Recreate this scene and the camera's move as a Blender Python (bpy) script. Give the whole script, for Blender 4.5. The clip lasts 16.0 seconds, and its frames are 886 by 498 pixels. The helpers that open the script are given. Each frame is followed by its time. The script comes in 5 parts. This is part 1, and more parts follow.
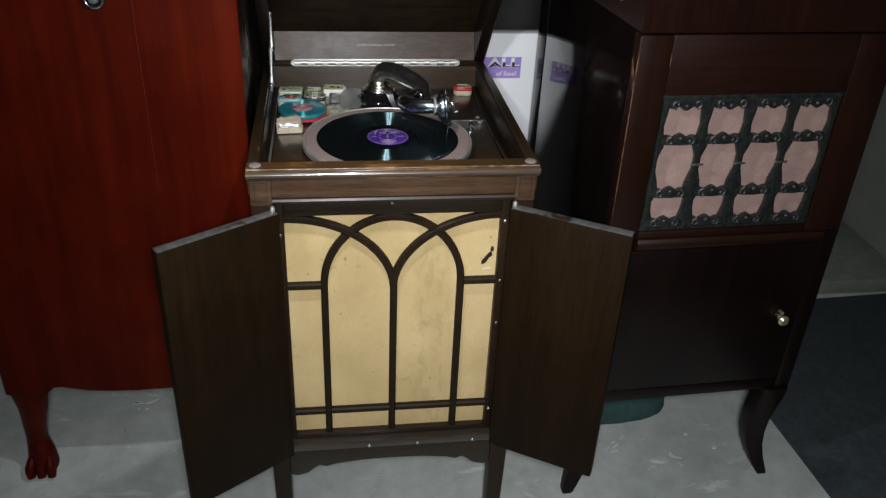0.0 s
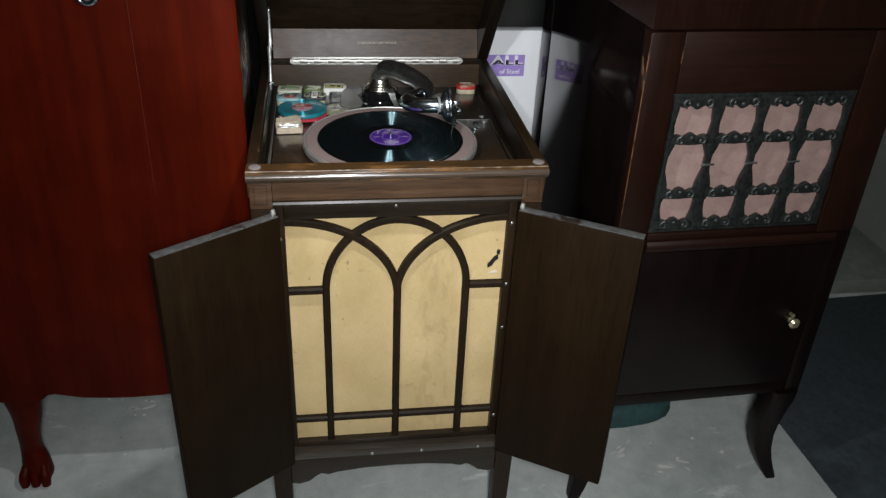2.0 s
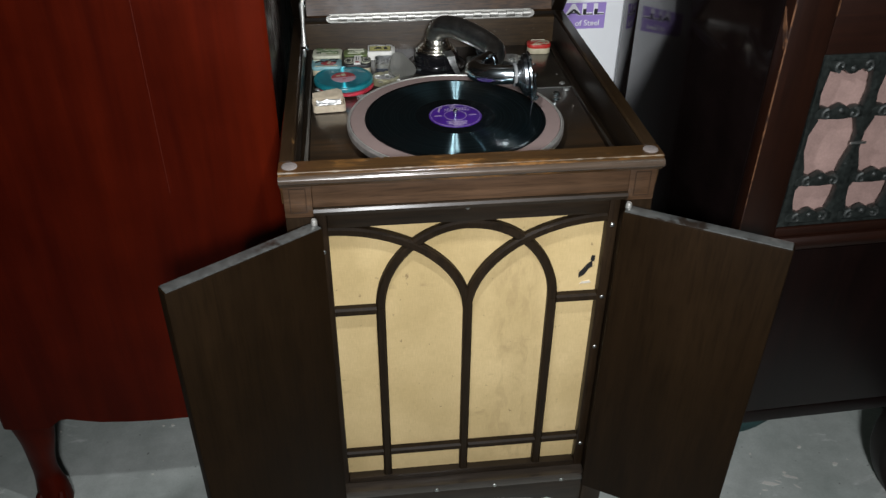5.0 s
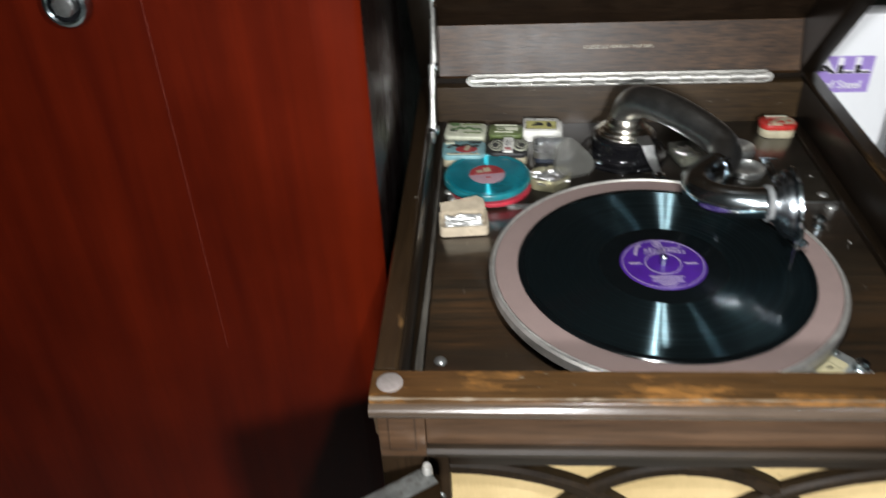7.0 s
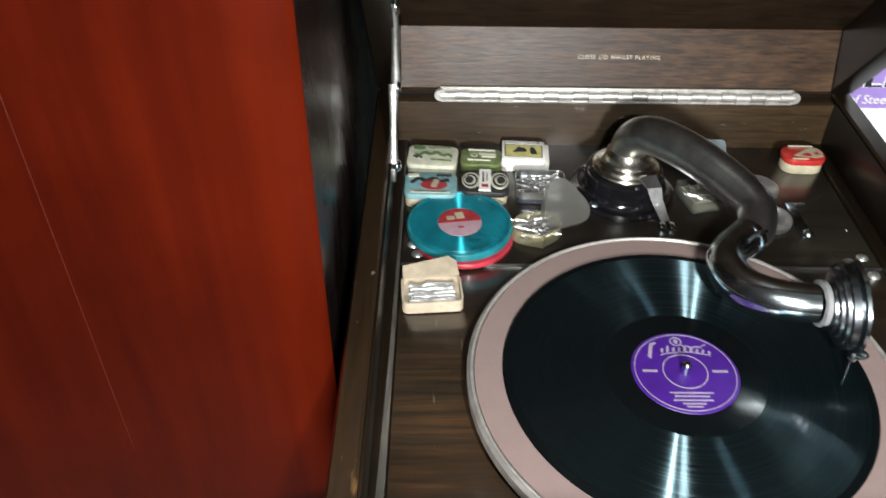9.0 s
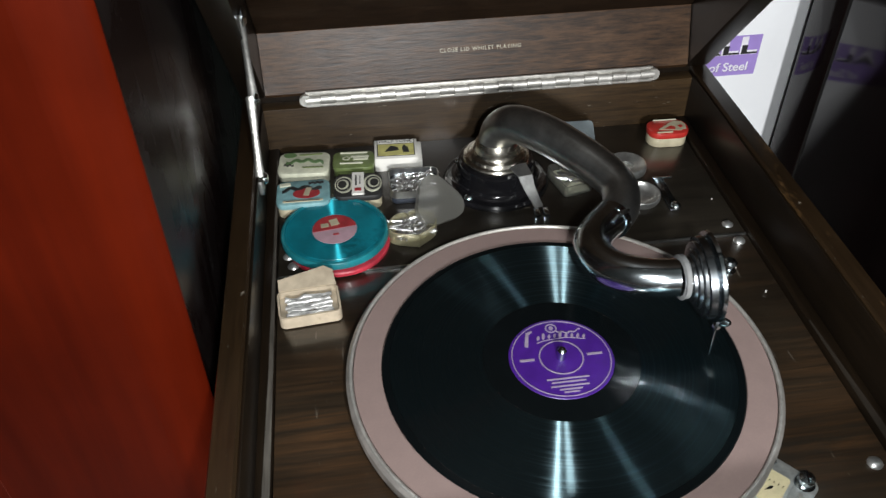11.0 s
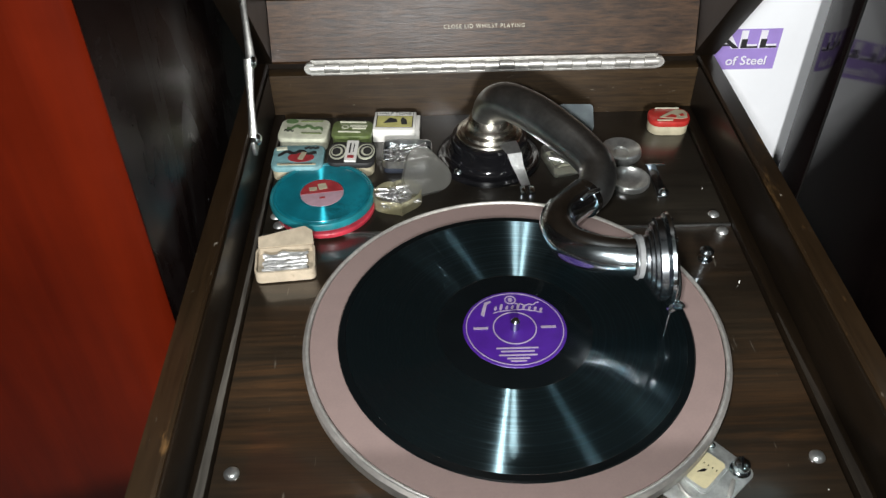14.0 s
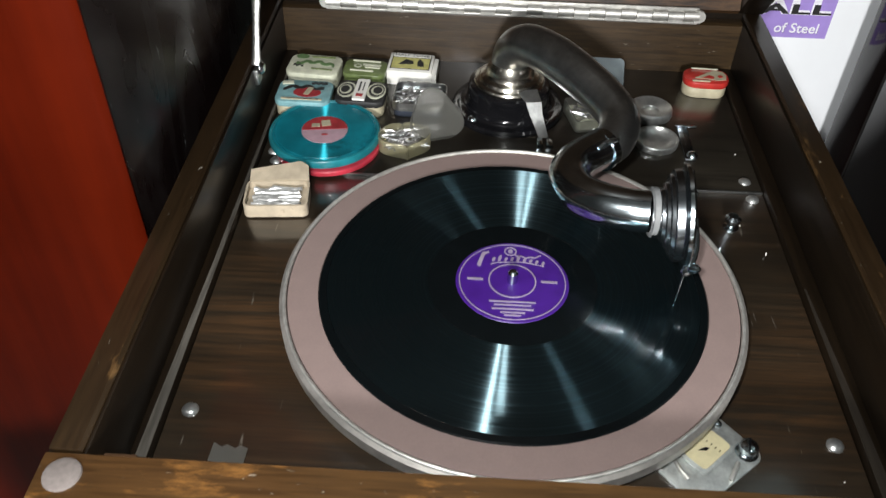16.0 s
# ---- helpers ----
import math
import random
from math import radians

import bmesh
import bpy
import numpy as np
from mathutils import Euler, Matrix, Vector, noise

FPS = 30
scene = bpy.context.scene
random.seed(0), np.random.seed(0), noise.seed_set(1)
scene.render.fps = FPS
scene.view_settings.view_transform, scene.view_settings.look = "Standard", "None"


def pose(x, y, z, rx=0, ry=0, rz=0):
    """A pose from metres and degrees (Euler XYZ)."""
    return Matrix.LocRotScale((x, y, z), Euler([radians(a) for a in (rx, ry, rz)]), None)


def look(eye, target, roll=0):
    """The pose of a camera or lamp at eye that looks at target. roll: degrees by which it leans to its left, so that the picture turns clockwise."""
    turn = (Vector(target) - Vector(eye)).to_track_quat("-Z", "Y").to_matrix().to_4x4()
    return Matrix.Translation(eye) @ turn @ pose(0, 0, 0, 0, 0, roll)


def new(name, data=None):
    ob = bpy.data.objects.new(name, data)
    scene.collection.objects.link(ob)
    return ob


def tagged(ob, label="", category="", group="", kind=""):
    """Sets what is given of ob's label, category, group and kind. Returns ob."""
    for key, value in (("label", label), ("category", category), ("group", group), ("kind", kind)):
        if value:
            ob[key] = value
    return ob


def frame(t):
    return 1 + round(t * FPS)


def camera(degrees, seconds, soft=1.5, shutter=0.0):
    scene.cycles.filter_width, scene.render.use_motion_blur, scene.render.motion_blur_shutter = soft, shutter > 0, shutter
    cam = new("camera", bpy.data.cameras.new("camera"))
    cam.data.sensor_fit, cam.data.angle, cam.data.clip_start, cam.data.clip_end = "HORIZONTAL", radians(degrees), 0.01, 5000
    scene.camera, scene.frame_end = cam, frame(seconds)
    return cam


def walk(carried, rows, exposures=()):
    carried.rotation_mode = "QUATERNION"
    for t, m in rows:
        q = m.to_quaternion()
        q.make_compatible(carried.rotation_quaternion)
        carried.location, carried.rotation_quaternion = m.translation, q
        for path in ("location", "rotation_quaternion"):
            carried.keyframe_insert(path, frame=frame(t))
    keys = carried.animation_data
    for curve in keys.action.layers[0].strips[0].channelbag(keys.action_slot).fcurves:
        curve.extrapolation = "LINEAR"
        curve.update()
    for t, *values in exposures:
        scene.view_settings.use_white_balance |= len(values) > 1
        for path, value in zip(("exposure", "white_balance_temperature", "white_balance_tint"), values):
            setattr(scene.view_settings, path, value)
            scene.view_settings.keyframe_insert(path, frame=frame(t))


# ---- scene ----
cam = camera(56.5, 16.0, soft=1.4, shutter=0.3)
EXPOSURE = [(0, -0.58, 6250, 10), (3.2, -0.54, 6250, 10), (5.5, -0.48, 6250, 10), (6.5, -0.26, 6280, 10), (7.2, 0.28, 6420, 10), (7.8, 0.84, 6500, 10), (8.5, 0.86, 6500, 10), (9.2, 0.3, 6450, 10), (11.3, -0.08, 6400, 10), (12.6, -0.14, 6400, 10), (13.4, 0.12, 6450, 10), (14.0, 0.16, 6450, 10), (16.0, 0.12, 6450, 10)]
PATH = [
    (0, (-0.106, -1.4, 1.393), (0.161, 0.306, 0.384), 2.8),
    (0.5, (-0.107, -1.396, 1.392), (0.162, 0.308, 0.382), 2.9),
    (1, (-0.104, -1.394, 1.391), (0.168, 0.31, 0.38), 2.9),
    (1.5, (-0.107, -1.382, 1.389), (0.167, 0.321, 0.377), 2.9),
    (2, (-0.117, -1.36, 1.381), (0.161, 0.341, 0.368), 2.8),
    (2.5, (-0.13, -1.335, 1.368), (0.156, 0.352, 0.332), 2.0),
    (3, (-0.135, -1.298, 1.355), (0.153, 0.375, 0.297), 1.6),
    (3.2, (-0.137, -1.276, 1.349), (0.15, 0.394, 0.286), 1.5),
    (5.5, (-0.144, -0.994, 1.305), (0.038, 0.629, 0.15), 0.4),
    (6, (-0.167, -0.905, 1.287), (0.024, 0.708, 0.12), 0.1),
    (6.5, (-0.153, -0.781, 1.273), (-0.039, 0.832, 0.096), -2.1),
    (7, (-0.15, -0.605, 1.246), (-0.27, 1.029, 0.099), -2.7),
    (7.5, (-0.159, -0.532, 1.267), (-0.537, 1.045, 0.096), -2.0),
    (8, (-0.207, -0.464, 1.274), (-0.56, 1.092, 0.069), -0.4),
    (8.5, (-0.201, -0.412, 1.258), (-0.411, 1.142, 0.016), -0.8),
    (9, (-0.172, -0.397, 1.247), (-0.167, 1.134, -0.039), 0.7),
    (9.2, (-0.172, -0.398, 1.243), (-0.117, 1.111, -0.068), 1.3),
    (11.3, (-0.108, -0.387, 1.257), (0.088, 1.112, -0.052), -0.9),
    (11.5, (-0.06, -0.417, 1.26), (0.125, 1.084, -0.049), -1.6),
    (12, (0.006, -0.476, 1.279), (0.222, 1.002, -0.051), -1.7),
    (12.5, (0.015, -0.493, 1.28), (0.179, 0.985, -0.058), -3.5),
    (13, (-0.04, -0.477, 1.266), (0.006, 1.016, -0.063), -3.7),
    (13.5, (-0.085, -0.44, 1.256), (-0.046, 1.059, -0.068), -1.8),
    (14, (-0.06, -0.417, 1.249), (-0.027, 1.083, -0.074), -0.6),
    (14.5, (-0.044, -0.391, 1.221), (-0.05, 1.107, -0.104), 0.3),
    (15, (-0.027, -0.38, 1.211), (-0.065, 1.108, -0.124), 0.7),
    (15.5, (-0.031, -0.377, 1.207), (-0.074, 1.101, -0.139), 1.3),
    (16, (-0.032, -0.4, 1.195), (-0.085, 1.074, -0.156), 1.5),
]
walk(cam, [(t, look(eye, target, roll)) for t, eye, target, roll in PATH], EXPOSURE)

# ---- light ----
world = bpy.data.worlds.new("world")
scene.world = world
world.use_nodes = True
world.node_tree.nodes["Background"].inputs[0].default_value = (0.55, 0.62, 0.7, 1)
world.node_tree.nodes["Background"].inputs[1].default_value = 0.004


def lamp(name, eye, target, size, watts, colour, kind="AREA", spread=180):
    data = bpy.data.lights.new(name, kind)
    data.energy, data.color = watts, colour
    if kind == "AREA":
        data.shape, data.size, data.spread = "DISK", size, radians(spread)
    else:
        data.shadow_soft_size = size
    ob = new(name, data)
    ob.matrix_world = look(eye, target)
    return ob


# a torch lights the place from the viewer's side; a weak bulb hangs from the ceiling
lamp("torch", (-0.085, -0.42, 1.25), (-0.085, 0.0, 0.8), 0.014, 14.5, (0.97, 0.98, 0.97), "POINT")
# second lamp added for the torch's far starting place; no such lamp stands there
lamp("torch_far", (-0.1, -1.47, 1.44), (0.24, 0.15, 0.42), 0.14, 10.2, (0.99, 0.98, 0.97), spread=98)
lamp("room_bulb", (0.72, -0.3, 2.32), (0.1, 0.0, 0.7), 0.05, 4.2, (0.78, 0.95, 1.0), "POINT")


# ---- materials ----
def shader(name):
    m = bpy.data.materials.new(name)
    m.use_nodes = True
    return m, m.node_tree.nodes, m.node_tree.links, m.node_tree.nodes["Principled BSDF"]


def coords(nodes, links, scale=(1, 1, 1), turn=(0, 0, 0)):
    tc, mp = nodes.new("ShaderNodeTexCoord"), nodes.new("ShaderNodeMapping")
    mp.inputs["Scale"].default_value = scale
    mp.inputs["Rotation"].default_value = [radians(a) for a in turn]
    links.new(tc.outputs["Object"], mp.inputs["Vector"])
    return mp.outputs["Vector"]


def noise_tex(nodes, links, vec, scale, detail=4.0, rough=0.6, warp=0.0):
    n = nodes.new("ShaderNodeTexNoise")
    n.inputs["Scale"].default_value, n.inputs["Detail"].default_value = scale, detail
    n.inputs["Roughness"].default_value, n.inputs["Distortion"].default_value = rough, warp
    links.new(vec, n.inputs["Vector"])
    return n.outputs["Fac"]


def ramp(nodes, links, fac, stops):
    r = nodes.new("ShaderNodeValToRGB")
    while len(r.color_ramp.elements) < len(stops):
        r.color_ramp.elements.new(0.5)
    for e, (p, c) in zip(r.color_ramp.elements, stops):
        e.position, e.color = p, (*c, 1) if len(c) == 3 else c
    links.new(fac, r.inputs["Fac"])
    return r.outputs["Color"]


def mix(nodes, links, kind, fac, a, b):
    n = nodes.new("ShaderNodeMix")
    n.data_type, n.blend_type = "RGBA", kind
    if isinstance(fac, (int, float)):
        n.inputs[0].default_value = fac
    else:
        links.new(fac, n.inputs[0])
    for sock, v in ((n.inputs[6], a), (n.inputs[7], b)):
        if isinstance(v, tuple):
            sock.default_value = (*v, 1)
        else:
            links.new(v, sock)
    return n.outputs[2]


def bump(nodes, links, bsdf, fac, strength, dist=0.001):
    b = nodes.new("ShaderNodeBump")
    b.inputs["Strength"].default_value, b.inputs["Distance"].default_value = strength, dist
    links.new(fac, b.inputs["Height"])
    links.new(b.outputs["Normal"], bsdf.inputs["Normal"])


def wood(name, dark, light, axis=0, rough=(0.3, 0.5), coat=0.3, wear=None, grain=90.0, wear_at=0.66, spec=0.4, open_grain=0.5, nicks=0.0):
    """Stained wood with the grain along one axis, blotches, and worn spots if a colour is given."""
    m, n, l, p = shader(name)
    scale = [1.0, 1.0, 1.0]
    scale[axis] = 0.06
    vec = coords(n, l, scale)
    fine = noise_tex(n, l, vec, grain * 1.5, 6, 0.7, 0.3)
    broad = noise_tex(n, l, vec, grain * 0.2, 3, 0.5, 0.8)
    pores = noise_tex(n, l, vec, grain * 5.0, 2, 0.5, 0.2)
    col = ramp(n, l, fine, [(0.28, dark), (0.74, light)])
    shade = ramp(n, l, broad, [(0.25, (0.72, 0.72, 0.72)), (0.75, (1.12, 1.12, 1.12))])
    col = mix(n, l, "MULTIPLY", 1.0, col, shade)
    col = mix(n, l, "MULTIPLY", open_grain, col, ramp(n, l, pores, [(0.36, (0.45, 0.45, 0.45)), (0.5, (1.05, 1.05, 1.05))]))
    plain = coords(n, l)
    blot = noise_tex(n, l, plain, 9.0, 5, 0.6)
    col = mix(n, l, "MULTIPLY", 0.6, col, ramp(n, l, blot, [(0.3, (0.6, 0.58, 0.55)), (0.7, (1.1, 1.1, 1.1))]))
    if wear:
        long_way = [1.0, 1.0, 1.0]
        long_way[axis] = 0.3
        spots = noise_tex(n, l, coords(n, l, long_way), 42.0, 7, 0.7)
        col = mix(n, l, "MIX", ramp(n, l, spots, [(wear_at, (0, 0, 0)), (wear_at + 0.13, (1, 1, 1))]), col, wear)
    if nicks:
        cross = [3.2, 3.2, 3.2]
        cross[axis] = 1.0
        small = noise_tex(n, l, coords(n, l, cross, (0, 0, 24)), 105.0, 3, 0.5, 0.6)
        grouped = ramp(n, l, noise_tex(n, l, plain, 17.0, 3, 0.6), [(0.45, (0, 0, 0)), (0.62, (nicks, nicks, nicks))])
        col = mix(n, l, "MIX", mix(n, l, "MULTIPLY", 1.0, ramp(n, l, small, [(0.69, (0, 0, 0)), (0.74, (1, 1, 1))]), grouped), col, (0.3, 0.27, 0.22))
    l.new(col, p.inputs["Base Color"])
    r = n.new("ShaderNodeMapRange")
    l.new(blot, r.inputs["Value"])
    r.inputs["To Min"].default_value, r.inputs["To Max"].default_value = rough
    l.new(r.outputs["Result"], p.inputs["Roughness"])
    p.inputs["Coat Weight"].default_value, p.inputs["Coat Roughness"].default_value = coat, 0.2
    p.inputs["Specular IOR Level"].default_value = spec
    bump(n, l, p, fine, 0.25, 0.0006)
    return m


def striped_oak():
    """Varnished oak with broad wavy dark stripes along x, rusty bands between them and a scuffed coat."""
    m, n, l, p = shader("motor_board")
    bands = noise_tex(n, l, coords(n, l, (0.085, 1, 1)), 66.0, 5, 0.62, 1.6)
    fine = noise_tex(n, l, coords(n, l, (0.035, 1, 1)), 260.0, 5, 0.7, 0.2)
    plain = coords(n, l)
    patch = noise_tex(n, l, plain, 8.0, 4, 0.6)
    dark = ramp(n, l, fine, [(0.3, (0.0135, 0.0104, 0.007)), (0.7, (0.029, 0.0208, 0.013))])
    rust = ramp(n, l, fine, [(0.3, (0.024, 0.015, 0.0082)), (0.7, (0.088, 0.043, 0.0172))])
    where = mix(n, l, "MULTIPLY", 1.0, ramp(n, l, bands, [(0.36, (0, 0, 0)), (0.72, (1, 1, 1))]), ramp(n, l, noise_tex(n, l, coords(n, l, (0.5, 1, 1)), 7.5, 3, 0.5), [(0.42, (0.08, 0.08, 0.08)), (0.66, (1, 1, 1))]))
    col = mix(n, l, "MIX", where, dark, rust)
    col = mix(n, l, "MULTIPLY", 0.75, col, ramp(n, l, patch, [(0.3, (0.55, 0.55, 0.55)), (0.68, (1.3, 1.25, 1.2))]))
    scuff = noise_tex(n, l, coords(n, l, (0.5, 1, 1), (0, 0, 15)), 55.0, 7, 0.72)
    col = mix(n, l, "MIX", ramp(n, l, scuff, [(0.69, (0, 0, 0)), (0.76, (0.35, 0.35, 0.35))]), col, (0.16, 0.15, 0.13))
    lines = noise_tex(n, l, coords(n, l, (4.5, 0.5, 1), (0, 0, 38)), 62.0, 3, 0.5, 0.4)
    col = mix(n, l, "MIX", ramp(n, l, lines, [(0.7, (0, 0, 0)), (0.75, (0.5, 0.5, 0.5))]), col, (0.2, 0.18, 0.15))
    l.new(col, p.inputs["Base Color"])
    p.inputs["Roughness"].default_value = 0.34
    p.inputs["Coat Weight"].default_value = 0.9
    r = n.new("ShaderNodeMapRange")
    l.new(scuff, r.inputs["Value"])
    r.inputs["From Min"].default_value, r.inputs["From Max"].default_value = 0.35, 0.7
    r.inputs["To Min"].default_value, r.inputs["To Max"].default_value = 0.06, 0.22
    l.new(r.outputs["Result"], p.inputs["Coat Roughness"])
    bump(n, l, p, fine, 0.22, 0.0005)
    return m


def flecked_oak(name, dark, light, bare, gloss=0.3):
    """Quarter-cut oak: short broken flecks along x over blotched stain, rubbed patches and dull wax."""
    m, n, l, p = shader(name)
    fleck = noise_tex(n, l, coords(n, l, (0.13, 1, 1)), 330.0, 5, 0.65, 0.3)
    band = noise_tex(n, l, coords(n, l, (0.1, 1, 1)), 70.0, 3, 0.55, 0.6)
    blot = noise_tex(n, l, coords(n, l), 13.0, 6, 0.62)
    col = ramp(n, l, fleck, [(0.34, dark), (0.6, light)])
    col = mix(n, l, "MULTIPLY", 0.7, col, ramp(n, l, band, [(0.3, (0.62, 0.6, 0.58)), (0.7, (1.25, 1.22, 1.2))]))
    col = mix(n, l, "MULTIPLY", 0.8, col, ramp(n, l, blot, [(0.32, (0.58, 0.55, 0.52)), (0.66, (1.22, 1.18, 1.15))]))
    rub = noise_tex(n, l, coords(n, l, (0.3, 1, 1)), 24.0, 6, 0.65)
    col = mix(n, l, "MIX", ramp(n, l, rub, [(0.58, (0, 0, 0)), (0.74, (0.6, 0.6, 0.6))]), col, bare)
    l.new(col, p.inputs["Base Color"])
    r = n.new("ShaderNodeMapRange")
    l.new(blot, r.inputs["Value"])
    r.inputs["To Min"].default_value, r.inputs["To Max"].default_value = 0.25, 0.6
    l.new(r.outputs["Result"], p.inputs["Roughness"])
    p.inputs["Specular IOR Level"].default_value = gloss
    bump(n, l, p, fleck, 0.35, 0.0006)
    return m


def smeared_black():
    """Black wood with a waxy gloss; pale upright smears are scuffs and painted reflections."""
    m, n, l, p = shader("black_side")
    smear_sheen = noise_tex(n, l, coords(n, l, (1, 1, 0.3)), 11.0, 7, 0.6, 0.9)
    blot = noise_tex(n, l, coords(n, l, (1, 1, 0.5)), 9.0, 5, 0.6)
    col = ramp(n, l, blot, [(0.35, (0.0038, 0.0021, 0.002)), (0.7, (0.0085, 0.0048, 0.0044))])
    col = mix(n, l, "MIX", ramp(n, l, smear_sheen, [(0.5, (0, 0, 0)), (0.74, (0.7, 0.7, 0.7))]), col, (0.026, 0.024, 0.0235))
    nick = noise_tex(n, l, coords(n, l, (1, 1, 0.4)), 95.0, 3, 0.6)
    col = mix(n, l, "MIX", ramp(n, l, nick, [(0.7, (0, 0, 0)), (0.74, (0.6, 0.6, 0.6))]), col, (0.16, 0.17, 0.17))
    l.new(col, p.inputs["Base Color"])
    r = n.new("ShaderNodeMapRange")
    l.new(smear_sheen, r.inputs["Value"])
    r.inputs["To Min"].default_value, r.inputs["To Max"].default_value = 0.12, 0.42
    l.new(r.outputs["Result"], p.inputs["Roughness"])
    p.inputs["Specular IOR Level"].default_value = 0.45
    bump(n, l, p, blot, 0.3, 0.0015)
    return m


def paint(name, colour, rough=0.5, metal=0.0, vary=0.25, scale=60.0, bumps=0.1, coat=0.0, second=None, cut=0.6, broad=0.5):
    """A plain surface with variation at two scales and, if given, stains of a second colour."""
    m, n, l, p = shader(name)
    vec = coords(n, l)
    a, b = noise_tex(n, l, vec, scale, 5), noise_tex(n, l, vec, scale * 0.12, 3)
    lo, hi = tuple(c * (1 - vary) for c in colour), tuple(min(1.0, c * (1 + vary)) for c in colour)
    col = mix(n, l, "MULTIPLY", broad, ramp(n, l, a, [(0.3, lo), (0.7, hi)]), ramp(n, l, b, [(0.3, (0.7, 0.7, 0.7)), (0.7, (1.2, 1.2, 1.2))]))
    if second:
        col = mix(n, l, "MIX", ramp(n, l, noise_tex(n, l, vec, scale * 0.4, 6, 0.7), [(cut, (0, 0, 0)), (cut + 0.08, (1, 1, 1))]), col, second)
    l.new(col, p.inputs["Base Color"])
    r = n.new("ShaderNodeMapRange")
    l.new(b, r.inputs["Value"])
    r.inputs["To Min"].default_value, r.inputs["To Max"].default_value = rough * 0.8, min(1.0, rough * 1.25)
    l.new(r.outputs["Result"], p.inputs["Roughness"])
    p.inputs["Metallic"].default_value = metal
    p.inputs["Coat Weight"].default_value = coat
    if bumps:
        bump(n, l, p, a, bumps, 0.0005)
    return m


M_BODY = wood("dark_oak", (0.014, 0.0095, 0.0055), (0.032, 0.02, 0.011), 0, (0.36, 0.5), 0.15, spec=0.3)
M_SILL = wood("rubbed_sill", (0.03, 0.023, 0.017), (0.065, 0.05, 0.038), 0, (0.26, 0.38), 0.5)
M_BODY_V = wood("dark_oak_upright", (0.0125, 0.0075, 0.0038), (0.029, 0.0168, 0.0082), 2, (0.36, 0.5), 0.08, spec=0.14)
M_LID_SIDE = wood("dark_lid_side", (0.006, 0.0042, 0.0026), (0.015, 0.0095, 0.0055), 1, (0.28, 0.45), 0.3)
M_FASCIA = wood("oak_fascia", (0.06, 0.0325, 0.017), (0.112, 0.062, 0.033), 0, (0.34, 0.48), 0.25)
M_RIM = wood("worn_rim", (0.036, 0.0192, 0.008), (0.106, 0.053, 0.018), 0, (0.22, 0.4), 0.5, (0.24, 0.11, 0.029), wear_at=0.53, nicks=0.7)
# base tones darkened for shading along the side rims; worn spots and nicks are wear
M_RIM_Y = wood("worn_shaded_rim_side", (0.0155, 0.009, 0.0042), (0.033, 0.0186, 0.008), 1, (0.26, 0.4), 0.25, (0.15, 0.08, 0.029), wear_at=0.6, open_grain=0.25, nicks=0.9)
# rim oak darkened to put the shade inside the well into the colour
M_INNER = wood("shaded_inner_oak", (0.006, 0.0038, 0.002), (0.013, 0.0078, 0.0036), 1, (0.34, 0.5), 0.12, open_grain=0.3, spec=0.25)
M_SCORE = wood("scored_oak", (0.035, 0.0195, 0.0105), (0.06, 0.0335, 0.018), 0, (0.4, 0.5), 0.1)
M_BOARD = striped_oak()
M_DOOR = wood("door_oak", (0.0122, 0.0066, 0.0026), (0.0175, 0.0094, 0.0037), 2, (0.46, 0.6), 0.0, grain=60, spec=0.06, open_grain=0.3)
M_LID = flecked_oak("lid_oak", (0.014, 0.0079, 0.004), (0.068, 0.0365, 0.017), (0.095, 0.055, 0.029))
M_BACK = wood("back_oak", (0.021, 0.0126, 0.0053), (0.06, 0.035, 0.0138), 0, (0.34, 0.55), 0.12, (0.105, 0.076, 0.046), grain=130, wear_at=0.64, open_grain=0.6, nicks=0.5)
M_REAR = wood("rear_oak", (0.012, 0.01, 0.0074), (0.025, 0.0205, 0.0145), 0, (0.3, 0.42), 0.8, grain=50, open_grain=0.3, nicks=0.6)
M_LID_IN = flecked_oak("inner_lid_oak", (0.009, 0.0056, 0.0033), (0.028, 0.017, 0.0096), (0.04, 0.027, 0.017), 0.2)
M_TRACERY = wood("tracery_oak", (0.013, 0.0085, 0.0045), (0.026, 0.016, 0.008), 2, (0.48, 0.6), 0.0, spec=0.15)
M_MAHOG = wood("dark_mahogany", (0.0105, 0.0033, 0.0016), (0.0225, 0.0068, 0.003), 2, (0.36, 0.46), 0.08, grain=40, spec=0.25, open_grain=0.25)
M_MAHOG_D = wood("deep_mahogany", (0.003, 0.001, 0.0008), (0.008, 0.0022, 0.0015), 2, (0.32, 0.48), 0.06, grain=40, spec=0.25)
M_RED = wood("red_mahogany", (0.041, 0.003, 0.0008), (0.088, 0.007, 0.0012), 2, (0.34, 0.46), 0.0, grain=12, spec=0.08, open_grain=0.12)
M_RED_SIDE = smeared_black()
M_NICKEL = paint("nickel", (0.57, 0.64, 0.67), 0.17, 1.0, 0.15, 90, 0.05)
M_NICKEL_D = paint("aged_nickel", (0.45, 0.46, 0.445), 0.35, 1.0, 0.3, 60, 0.05)
M_STAY = paint("stay_steel", (0.36, 0.36, 0.34), 0.36, 1.0, 0.4, 90, 0.25)
M_HINGE = paint("hinge_nickel", (0.62, 0.61, 0.57), 0.46, 0.75, 0.2, 150, 0.15)
M_BLACK = paint("black_lacquer", (0.006, 0.006, 0.007), 0.12, 0.0, 0.2, 60, 0.0, 0.5)


